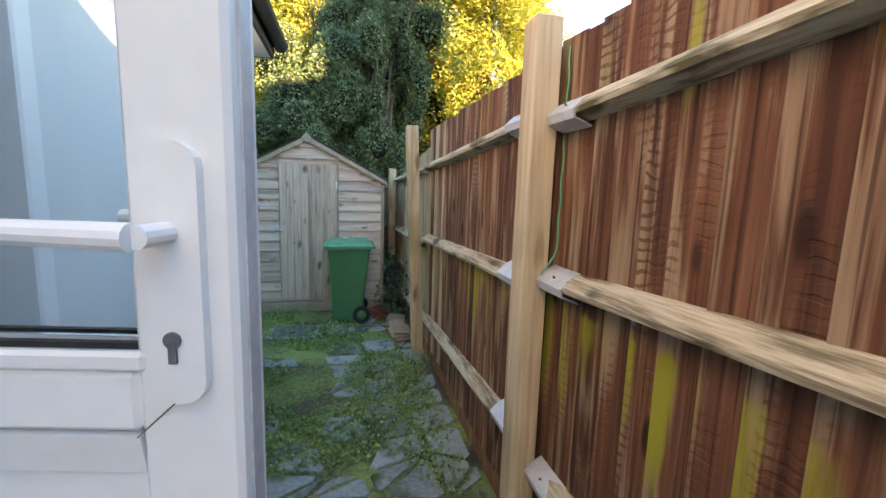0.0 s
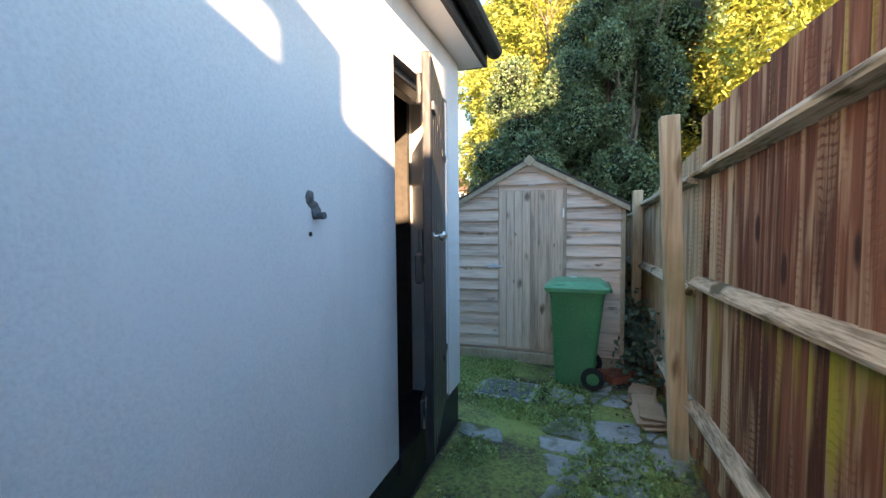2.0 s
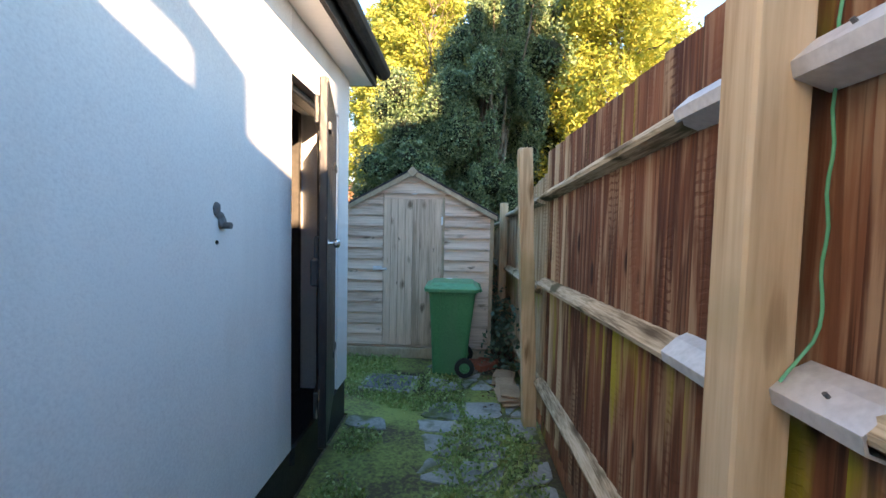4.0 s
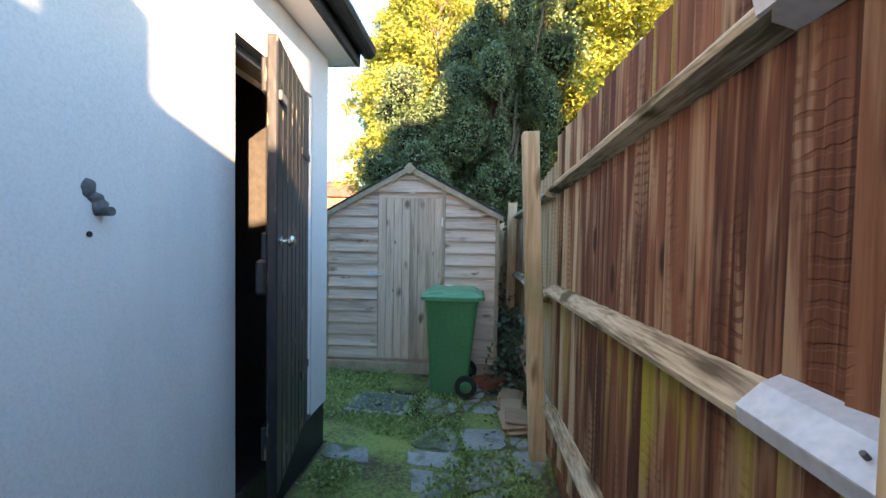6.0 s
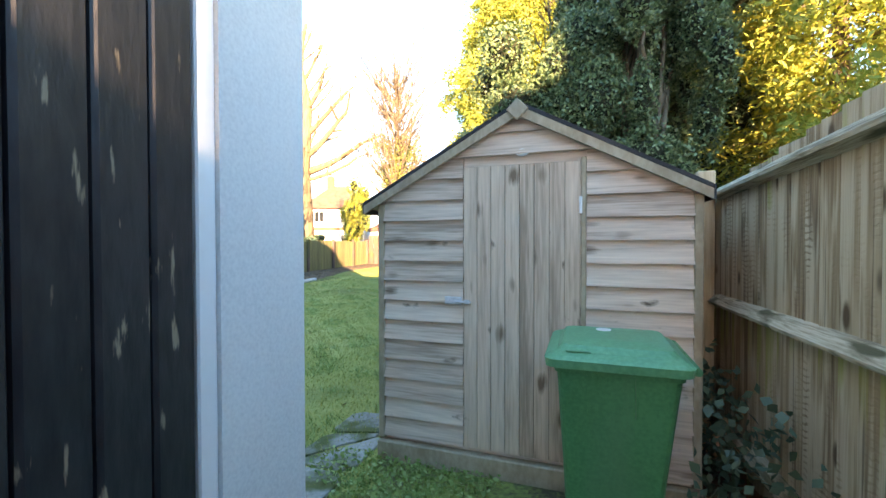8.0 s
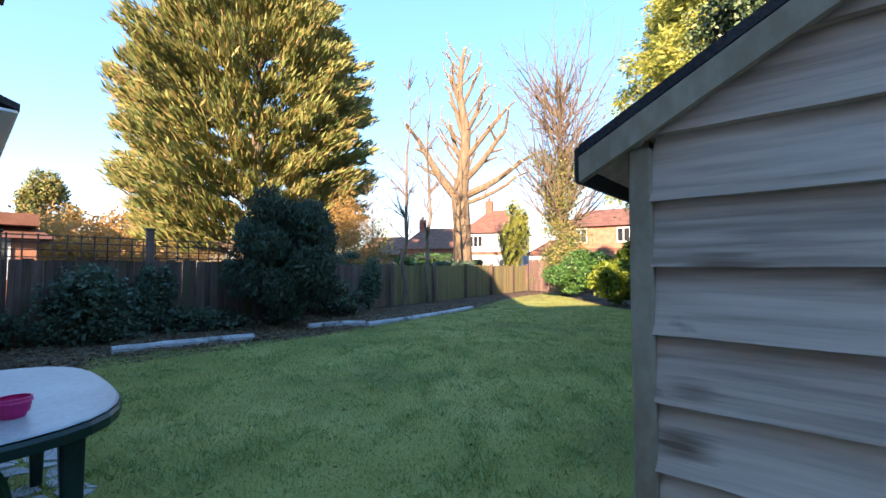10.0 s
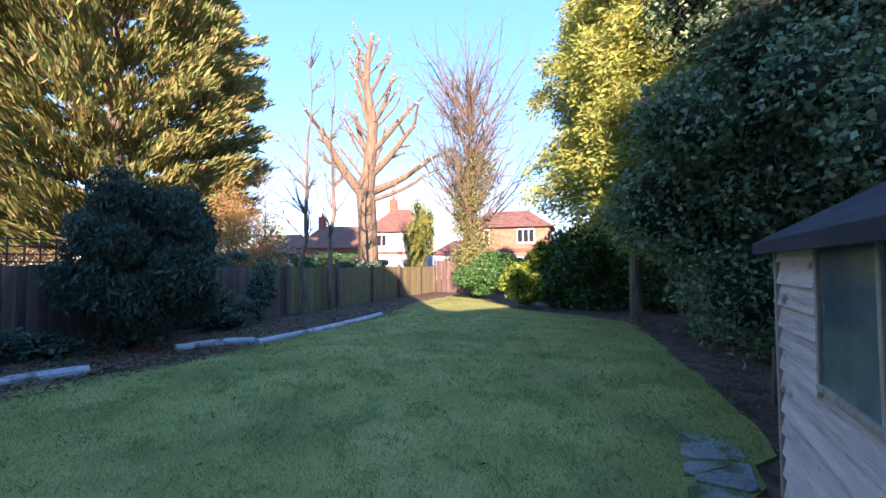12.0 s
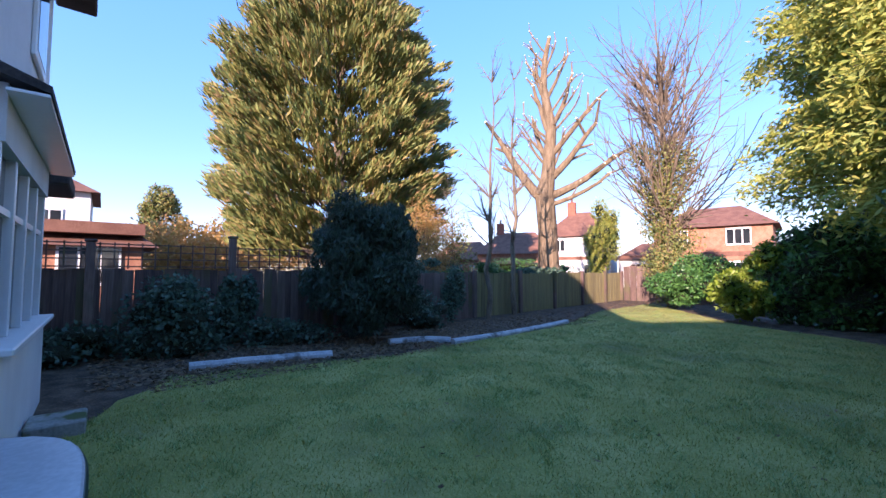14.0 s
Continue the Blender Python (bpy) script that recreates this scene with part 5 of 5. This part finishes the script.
# ivy heaps on the fence
for x, y, z, r, h, nn in ((-10.85, 5.6, 0.5, 0.55, 0.75, 4200), (-11.15, 6.75, 0.9, 0.28, 1.0, 3000), (-11.3, 12.6, 0.8, 0.3, 0.9, 2200), (-11.2, 4.2, 0.25, 0.5, 0.35, 1800), (-10.9, 7.6, 0.2, 0.6, 0.3, 1800), (-11.0, 11.2, 0.4, 0.5, 0.5, 1800)):
    shrub("ivy", "grey-green ivy climbing the dark fence", "ivy", blobby(x, y, z, r, r * 1.3, h, 12, 0.5, int(y * 10)), nn, IVYGREY, 0.09, 0.06, None, 0.55)
for x, y, z, r, h, nn in ((0.55, 5.25, 0.25, 0.12, 0.35, 700), (0.53, 4.65, 0.2, 0.10, 0.25, 450), (0.52, 5.9, 0.3, 0.12, 0.4, 500)):
    shrub("ivy", "small ivy at the foot of the passage fence", "ivy", blobby(x, y, z, r, r * 1.5, h, 6, 0.55, int(y * 7)), nn, IVYGREY, 0.055, 0.04, None, 0)


def cypress():
    """Broad cypress: upswept flat sprays on tiers of boughs, with sky between the tips."""
    t = thing("cypress_tree", "broad golden-green cypress with upswept sprays", "tree")
    cx, cy, H = -25.5, 15.6, 19.5
    rg = np.random.default_rng(3)
    P, A = [], []
    spots = []
    n = 620
    for i in range(n):
        u = (i + 0.5) / n
        z = 2.0 + (H - 2.5) * u
        R = 6.9 * (1 - ((z - 7.5) / 12.4) ** 2) ** 0.62 if z > 7.5 else 6.9 * (0.72 + 0.28 * (z / 7.5))
        R *= rg.uniform(0.82, 1.12)
        a = i * 2.399963 + rg.uniform(-0.3, 0.3)
        d = np.array((math.cos(a), math.sin(a), 0.0))
        tip = np.array((cx, cy, z)) + d * R + np.array((0, 0, 0.16 * R))
        root = np.array((cx, cy, z - 0.12 * R))
        m = 240
        s = rg.uniform(0.45, 1.0, m) ** 0.7
        q = root + (tip - root) * s[:, None]
        side = np.cross(d, (0, 0, 1.0))
        q += side * (rg.normal(size=(m, 1)) * 0.55 * (1.15 - s[:, None])) + rg.normal(size=(m, 3)) * (0.16, 0.16, 0.12)
        P.append(q)
        A.append(np.repeat((d * 1.0 + (0, 0, 0.75))[None], m, 0))
        if i % 4 == 0:
            spots.append((tuple(root), tuple(root + (tip - root) * 0.9)))
    P, A = np.vstack(P), np.vstack(A)
    link("crown", leaf_mesh("crown", P, 0.55, 0.10, A, 0.33), CONIFER, t)
    branches("branchwork", None, spots, 0.09, BARK, t, 5, 0.05)
    part("trunk", cyl(0.55, 0.10, (cx, cy, -0.1), (cx, cy, H - 1.5), 12), BARK, t)


cypress()


def pollard():
    """Hard-pruned oak with pale cut ends."""
    t = thing("pollarded_tree", "hard-pruned bare tree with pale sawn limb ends", "tree")
    bx, by = -14.5, 21.5
    rg = random.Random(12)
    V = Vector((bx, by, 0))
    ax = Vector((0.86, 0.5, 0)).normalized()   # across the view
    bm, cuts = bmesh.new(), bmesh.new()
    prev = V.copy()
    trunk = [(0, 0.56), (3.5, 0.46), (5.2, 0.47), (6.2, 0.34), (8.6, 0.25), (10.6, 0.19), (12.0, 0.14), (13.1, 0.10)]
    for (z0, r0), (z1, r1) in zip(trunk, trunk[1:]):
        q = V + ax * (0.22 * math.sin(z1)) + Vector((0, 0, z1))
        cyl(r0, r1, prev, q, 12, bm)
        prev = q
    cyl(0.10, 0.10, prev, prev + Vector((0, 0, 0.05)), 8, cuts)

    def limb(z, dirx, up, L, r, deep, n=5, subs=2):
        r, L = r * 1.02, L * 1.12
        s = V + ax * (0.22 * math.sin(z)) + Vector((0, 0, z))
        d = (ax * dirx + Vector((-0.5, 0.86, 0)) * deep + Vector((0, 0, up))).normalized()
        last = s
        for i in range(1, n + 1):
            d = (d + Vector((rg.uniform(-.16, .16), rg.uniform(-.12, .12), 0.10))).normalized()
            q = last + d * (L / n)
            cyl(r * (1 - 0.11 * (i - 1)), r * (1 - 0.11 * i), last, q, 8, bm)
            if subs and i >= 2:
                e = (d + Vector([rg.uniform(-.9, .9) for _ in range(3)]) + Vector((0, 0, 0.5))).normalized()
                w = q + e * L * rg.uniform(0.18, 0.34)
                cyl(r * 0.38, r * 0.24, q, w, 6, bm)
                cyl(r * 0.25, r * 0.25, w, w + e * 0.03, 6, cuts)
            last = q
        cyl(r * 0.46, r * 0.46, last, last + d * 0.05, 8, cuts)
    limb(4.9, -0.75, 0.75, 3.6, 0.27, 0.0)
    limb(5.0, 0.95, 0.30, 3.4, 0.22, 0.2)
    limb(4.7, 1.0, 0.06, 3.0, 0.13, -0.2)
    limb(5.8, 0.85, 0.65, 3.3, 0.20, 0.1)
    limb(6.6, -0.55, 0.9, 2.4, 0.17, 0.3)
    limb(7.2, 0.75, 0.75, 2.9, 0.16, -0.2)
    limb(8.0, -0.5, 1.0, 2.6, 0.16, 0.1)
    limb(8.6, 0.6, 0.9, 2.6, 0.14, 0.2)
    limb(9.4, -0.45, 0.95, 2.0, 0.11, -0.2)
    limb(9.9, 0.45, 0.95, 2.2, 0.11, 0.1)
    limb(10.8, -0.5, 0.9, 1.5, 0.09, 0.1)
    limb(11.2, 0.5, 1.0, 1.5, 0.08, -0.1)
    for k in range(16):
        limb(5.6 + 0.45 * k, rg.choice((-1, 1)) * rg.uniform(0.5, 0.9), rg.uniform(0.5, 1.0), 2.3 - 0.07 * k, 0.085 - 0.002 * k, rg.uniform(-0.6, 0.6))
    part("trunk", bm, PALEBARK, t)
    tagged(part("cut_wood", cuts, CUTWOOD, t, "pale fresh sawn ends"), kind="stuff")


pollard()


def bare_tree(x, y, h, r, seed, label, ivy=0, twigs=26, spread=0.24):
    t = thing("bare_tree", label, "tree")
    rg = random.Random(seed)
    bm = bmesh.new()
    last, pts = Vector((x, y, -0.05)), []
    n = 10
    for i in range(n):
        q = Vector((x + rg.uniform(-.05, .05) * h * 0.25 + 0.012 * h * i * (seed % 3 - 1) * 0.3, y + rg.uniform(-.04, .04), h * (i + 1) / n))
        cyl(r * (1 - i / n * 0.9), r * (1 - (i + 1) / n * 0.9), last, q, 7, bm)
        pts.append(q)
        last = q
    part("trunk", bm, BARK, t)
    bm = bmesh.new()
    for i in range(twigs):
        s = pts[rg.randrange(2, n)]
        a = rg.uniform(0, 6.283)
        L = h * spread * rg.uniform(0.4, 1.0) * (1.15 - s.z / h * 0.6)
        d = Vector((math.cos(a), math.sin(a), rg.uniform(0.7, 1.6))).normalized()
        last, rr = s, r * 0.28
        for k in range(4):
            d = (d + Vector((rg.uniform(-.25, .25), rg.uniform(-.25, .25), 0.1))).normalized()
            q = last + d * L / 4
            cyl(rr, rr * 0.7, last, q, 5, bm)
            for _ in range(2):
                e = (d + Vector([rg.uniform(-.8, .8) for _ in range(3)])).normalized()
                cyl(rr * 0.5, rr * 0.2, q, q + e * L * 0.28, 4, bm)
            last, rr = q, rr * 0.7
    tagged(part("twig_mass", bm, BARK, t), kind="stuff")
    if ivy:
        bl = np.array([(x + rg.uniform(-.9, .9) * (0.4 + 0.06 * i), y + rg.uniform(-.5, .5), h * (0.06 + 0.045 * i), 0.85, 0.85, 0.8) for i in range(15)])
        link("ivy", leaf_mesh("ivy", in_blobs(bl, ivy, 0.2), 0.11, 0.07), CONIFER, t, "rusty ivy up the trunk")


bare_tree(-11.6, 14.3, 7.6, 0.095, 2, "slim bare young tree by the garden fence", spread=0.26)
bare_tree(-11.7, 15.7, 8.2, 0.10, 4, "slim bare young tree beside the fence", spread=0.26)
bare_tree(-9.6, 23.2, 9.6, 0.20, 3, "bare tree with rusty ivy up its trunk", 15000, 120, 0.75)
bare_tree(-0.9, 10.2, 6.4, 0.05, 5, "spindly bare sapling behind the shed", spread=0.3)
bare_tree(-17.0, 17.5, 5.0, 0.07, 6, "small bare tree beyond the fence", 2500, 34, 0.4)

for x, y, z, rx, rz, nn, lab in ((-16.5, 15.2, 2.2, 1.8, 2.6, 9000, "rust-coloured autumn tree beyond the fence"), (-40, 10.6, 2.8, 5.0, 3.6, 14000, "orange autumn trees far beyond the fence"), (-50, 18, 3.4, 7.0, 3.8, 12000, "orange far tree line")):
    shrub("autumn_tree", lab, "tree", blobby(x, y, z, rx, rx, rz, 26, rx * 0.5, int(-x)), nn, RUSTLEAF, 0.34 if x < -30 else 0.13, 0.16 if x < -30 else 0.04, (x, y, z, 0.15), 0, 0.15)
shrub("pine_tree", "grey-green pine far beyond the fence", "tree", blobby(-46, 8.6, 5.0, 1.9, 1.9, 4.0, 26, 1.3, 33), 9000, CONIFER, 0.35, 0.12, (-46, 8.6, 7, 0.25), 0.4)
shrub("weeping_tree", "yellow-green bushy tree by the far house", "tree", blobby(-21.0, 38.0, 3.9, 1.9, 1.5, 3.4, 30, 1.1, 34), 14000, GOLDLEAF, 0.2, 0.07, (-21.0, 38, 5, 0.2), 0.5, droop=0.6)
for i, (x, y, r, h, mt) in enumerate(((-14.2, 13.5, 1.1, 0.75, IVYGREY), (-14.5, 17.0, 1.3, 0.8, LAUREL), (-15.0, 20.5, 1.4, 0.6, IVYGREY), (-20, 27, 3.0, 1.2, LAUREL), (-28, 24, 4.0, 1.3, IVYGREY))):
    shrub("hedge_bush", "mixed green hedge beyond the garden fence", "bush", blobby(x, y, 1.2, r, r * 1.4, h, 12, r * 0.5, 50 + i), 6000, mt, 0.13, 0.06, None, 0.6)


# ---- far houses ----
def far_house(x, y, turn, w, d, eave, ridge, wall, label, chimney=True, hip=0.0):
    h = thing("far_house", label, "house", (x, y, 0.0), turn=turn)
    part("wall", span(-w / 2, w / 2, -d / 2, d / 2, -0.1, eave), wall, h)
    bm = bmesh.new()
    e = 0.4
    base = [bm.verts.new(p) for p in ((-w / 2 - e, -d / 2 - e, eave), (w / 2 + e, -d / 2 - e, eave), (w / 2 + e, d / 2 + e, eave), (-w / 2 - e, d / 2 + e, eave))]
    a, b = bm.verts.new((-w / 2 + hip, 0, ridge)), bm.verts.new((w / 2 - hip, 0, ridge))
    for f in ((base[0], base[1], b, a), (base[2], base[3], a, b), (base[1], base[2], b), (base[3], base[0], a), base[::-1]):
        bm.faces.new(f)
    bmesh.ops.recalc_face_normals(bm, faces=bm.faces)
    r = part("roof", bm, ROOFRED, h, "red clay tiled roof")
    if chimney:
        c = part("chimney", span(-w / 2 + hip - 0.4, -w / 2 + hip + 0.4, -0.3, 0.3, ridge - 0.9, ridge + 1.1, 0.03), BRICK, r)
        part("chimney_pot", cyl(0.13, 0.11, (-w / 2 + hip, 0, ridge + 1.1), (-w / 2 + hip, 0, ridge + 1.5), 8), ROOFRED, c)
    for z in (1.0, 3.4):
        for k in (-0.28, 0.24):
            if z + 1.2 > eave:
                continue
            wv = part("window", span(k * w - 0.75, k * w + 0.75, -d / 2 - 0.05, -d / 2 - 0.002, z, z + 1.25), WHITE, h)
            for q in (-0.68, -0.2, 0.28):
                part("pane", span(k * w + q, k * w + q + 0.40, -d / 2 - 0.06, -d / 2 - 0.052, z + 0.1, z + 1.15), DARKGLASS, wv)
    part("string_course", span(-w / 2 - 0.03, w / 2 + 0.03, -d / 2 - 0.03, d / 2 + 0.03, 2.6, 2.95), ROOFRED, h)


far_house(-26.3, 43.0, 22, 6.2, 6.0, 4.9, 7.6, WALL, "far white and brick house with a hipped red roof", True, 2.2)
far_house(-14.0, 42.5, 10, 7.5, 6.0, 4.8, 6.6, BRICKWALL, "far brick house half hidden by trees", False, 2.0)
far_house(-18.8, 46.0, 12, 8.0, 5.0, 2.6, 4.2, WALL, "low far house with a red roof", False, 1.5)
far_house(-34.0, 42.0, 30, 8.0, 6.0, 3.4, 6.0, BRICKWALL, "far red-roofed house among bare trees", True, 2.0)
far_house(-45.0, 44.0, 35, 8.0, 6.0, 3.0, 5.6, BRICKWALL, "far red-roofed house behind the hedge", False, 2.0)
far_house(-34.0, 0.6, 90, 7.0, 6.0, 5.6, 7.4, WALL, "white neighbouring house beyond the trellis", True, 2.2)
far_house(-20.0, 3.2, 90, 5.0, 3.0, 2.2, 2.9, BRICKWALL, "low brick outbuilding beyond the trellis", False, 0.3)


# ---- grass, weeds, leaf litter ----
def inside(pts, poly):
    x, y = pts[:, 0], pts[:, 1]
    ok = np.zeros(len(pts), bool)
    for (x0, y0), (x1, y1) in zip(poly, poly[1:] + poly[:1]):
        c = ((y0 > y) != (y1 > y)) & (x < (x1 - x0) * (y - y0) / (y1 - y0 + 1e-12) + x0)
        ok ^= c
    return ok


def blades(pts, h, w, name, material, label, z0=0.015, tilt=0.45):
    n = len(pts)
    a = RNG.uniform(0, 6.283, n)
    s = np.stack([np.cos(a), np.sin(a), np.zeros(n)], 1) * w / 2
    base = np.column_stack([pts, np.full(n, z0)])
    top = base + np.column_stack([RNG.normal(size=(n, 2)) * tilt * h, h * RNG.uniform(0.5, 1.2, n)])
    v = np.stack([base - s, base + s, top], 1).reshape(-1, 3)
    ob = link(name, raw_mesh(name, v, np.arange(3 * n).reshape(n, 3)), material)
    tagged(ob, label, "grass", kind="stuff")


p = np.column_stack([RNG.uniform(-10.8, -1.1, 420000), RNG.uniform(4.3, 24, 420000)])
p = p[inside(p, LAWN_EDGE)]
dist = np.hypot(p[:, 0] + 2.2, p[:, 1] - 4.8)
p = p[RNG.random(len(p)) < np.clip(6.5 / (dist + 1.0), 0.12, 1.0)]
blades(p, 0.032, 0.007, "lawn_grass", GRASS, "short green lawn grass blades")
q = p[:140000]
lump = np.array([noise.noise(Vector((x * 2.3, y * 2.3, 8.0))) + 0.6 * noise.noise(Vector((x * 7, y * 7, 2.0))) for x, y in q])
p = q[lump > 0.16]
blades(p + RNG.normal(size=p.shape) * 0.02, 0.055, 0.008, "lawn_tufts", WEED, "longer paler tufts in the lawn", tilt=0.7)
p = np.column_stack([RNG.uniform(-1.9, 0.55, 60000), RNG.uniform(-0.6, 4.9, 60000)])
nz = np.array([noise.noise(Vector((x * 1.6, y * 1.6, 4.0))) for x, y in p])
p = p[(nz > np.where(p[:, 1] < 2.3, 0.10, -0.12)) & (p[:, 0] > np.where(p[:, 1] < 3.5, -0.74, -1.7))]
blades(p, 0.022, 0.007, "moss_grass", WEED, "thin grass and moss over the paving")
nz = RNG.random(len(p))
w = p[(nz < 0.55)]
wp = np.column_stack([w + RNG.normal(size=w.shape) * 0.02, RNG.uniform(0.02, 0.06, len(w))])
tagged(link("ground_weeds", leaf_mesh("ground_weeds", wp, 0.030, 0.020), WEED), "small green weeds growing between paving stones", "weeds", kind="stuff")


def litter(region, n, size, label):
    x0, x1, y0, y1 = region
    q = np.column_stack([RNG.uniform(x0, x1, n), RNG.uniform(y0, y1, n), RNG.uniform(0.015, 0.04, n)])
    me = leaf_mesh("fallen_leaves", q, size, size * 0.6, np.tile((0, 0, 0.0), (n, 1)), 1.0)
    co = np.zeros(len(me.vertices) * 3, np.float32)
    me.vertices.foreach_get("co", co)
    co = co.reshape(-1, 3)
    co[:, 2] = 0.012 + np.abs(co[:, 2] - 0.02) * 0.6
    me.vertices.foreach_set("co", co.ravel())
    tagged(link("fallen_leaves", me, LITTER), label, "leaves", kind="stuff")


litter((-11.2, -8.7, 4.6, 16), 9000, 0.09, "brown fallen leaves in the fence bed")
litter((-1.3, 0.6, 8.0, 16), 3000, 0.06, "brown fallen leaves under the holly")
litter((-11.8, -9.2, 16, 25), 2500, 0.08, "brown fallen leaves at the far bed")
litter((0.25, 0.62, 3.6, 5.3), 320, 0.05, "dead leaves along the passage fence")
litter((-8.5, -2.0, 5, 16), 260, 0.07, "few dead leaves lying on the lawn")
litter((-9.6, -8.2, 5.2, 10.5), 2600, 0.10, "dead leaves and bark chips at the lawn's edge")


def twigs(region, n):
    rg = random.Random(21)
    bm = bmesh.new()
    x0, x1, y0, y1 = region
    for _ in range(n):
        x, y, a, L = rg.uniform(x0, x1), rg.uniform(y0, y1), rg.uniform(0, 6.283), rg.uniform(0.15, 0.7)
        cyl(0.008, 0.004, (x, y, 0.02), (x + L * math.cos(a), y + L * math.sin(a), 0.02 + rg.uniform(0.02, 0.09)), 5, bm)
    tagged(part("fallen_twigs", bm, PALEBARK), "pale fallen twigs scattered over the fence bed", "twigs", kind="stuff")


twigs((-10.9, -8.8, 5.0, 14.5), 150)


# ---- paving pieces ----
def paving(name, label, x0, x1, y0, y1, cell, material, keep, zt, seed, mask=None):
    s = thing(name, label, "paving", kind="structure")
    rg = random.Random(seed)
    nx, ny = max(1, round((x1 - x0) / cell)), max(1, round((y1 - y0) / cell))
    pts = {}
    for i in range(nx + 1):
        for j in range(ny + 1):
            jx = rg.uniform(-0.32, 0.32) * cell if 0 < i < nx else 0
            pts[i, j] = (x0 + (x1 - x0) * i / nx + jx, y0 + (y1 - y0) * j / ny + rg.uniform(-0.32, 0.32) * cell)
    for i in range(nx):
        for j in range(ny):
            q = [Vector(pts[a]) for a in ((i, j), (i + 1, j), (i + 1, j + 1), (i, j + 1))]
            c = sum(q, Vector((0, 0))) / 4
            if rg.random() > keep(c.x, c.y):
                continue
            polys = [q] if rg.random() < 0.55 else [[q[0], q[1], q[2]], [q[0], q[2], q[3]]]
            for k in polys:
                cc = sum(k, Vector((0, 0))) / len(k)
                out = []
                m = len(k)
                for e in range(m):
                    a, b = k[e], k[(e + 1) % m]
                    for u in (0.14, 0.5, 0.86):
                        p_ = a.lerp(b, u)
                        p_ = p_ + (cc - p_).normalized() * (0.014 + 0.012 * rg.random())
                        out.append((p_.x - cc.x, p_.y - cc.y))
                z = zt + rg.uniform(-0.008, 0.008)
                top = [(p_[0] * 0.965, p_[1] * 0.965, z) for p_ in out]
                bm = loft([[(p_[0], p_[1], -0.03) for p_ in out], [(p_[0], p_[1], z - 0.006) for p_ in out], top])
                ob = part("stone", bm, material, s)
                ob.matrix_basis = Matrix.Translation((cc.x, cc.y, 0)) @ Matrix.Rotation(radians(rg.uniform(-0.8, 0.8)), 4, "X")


def keep_passage(x, y):
    if -0.9 < x < -0.2 and 3.8 < y < 4.5:
        return 0
    return 0.95 if y < 2.2 else (0.85 if x > 0.2 and y < 3.8 else 0.42)


paving("crazy_paving", "mossy grey crazy paving in the passage", -0.80, 0.64, -1.4, 4.85, 0.27, STONE, keep_passage, 0.026, 3)
paving("stone_path", "dark paving stones beside the shed and lawn", -1.85, -1.40, 3.7, 9.0, 0.5, STONE, lambda x, y: 0.7, 0.034, 6)
paving("frosted_paving", "frosty pale crazy paving under the garden table", -5.4, -2.75, 3.55, 4.75, 0.22, FROST, lambda x, y: 0.95 if y < 4.4 else 0.5, 0.03, 9)
fence_boards()
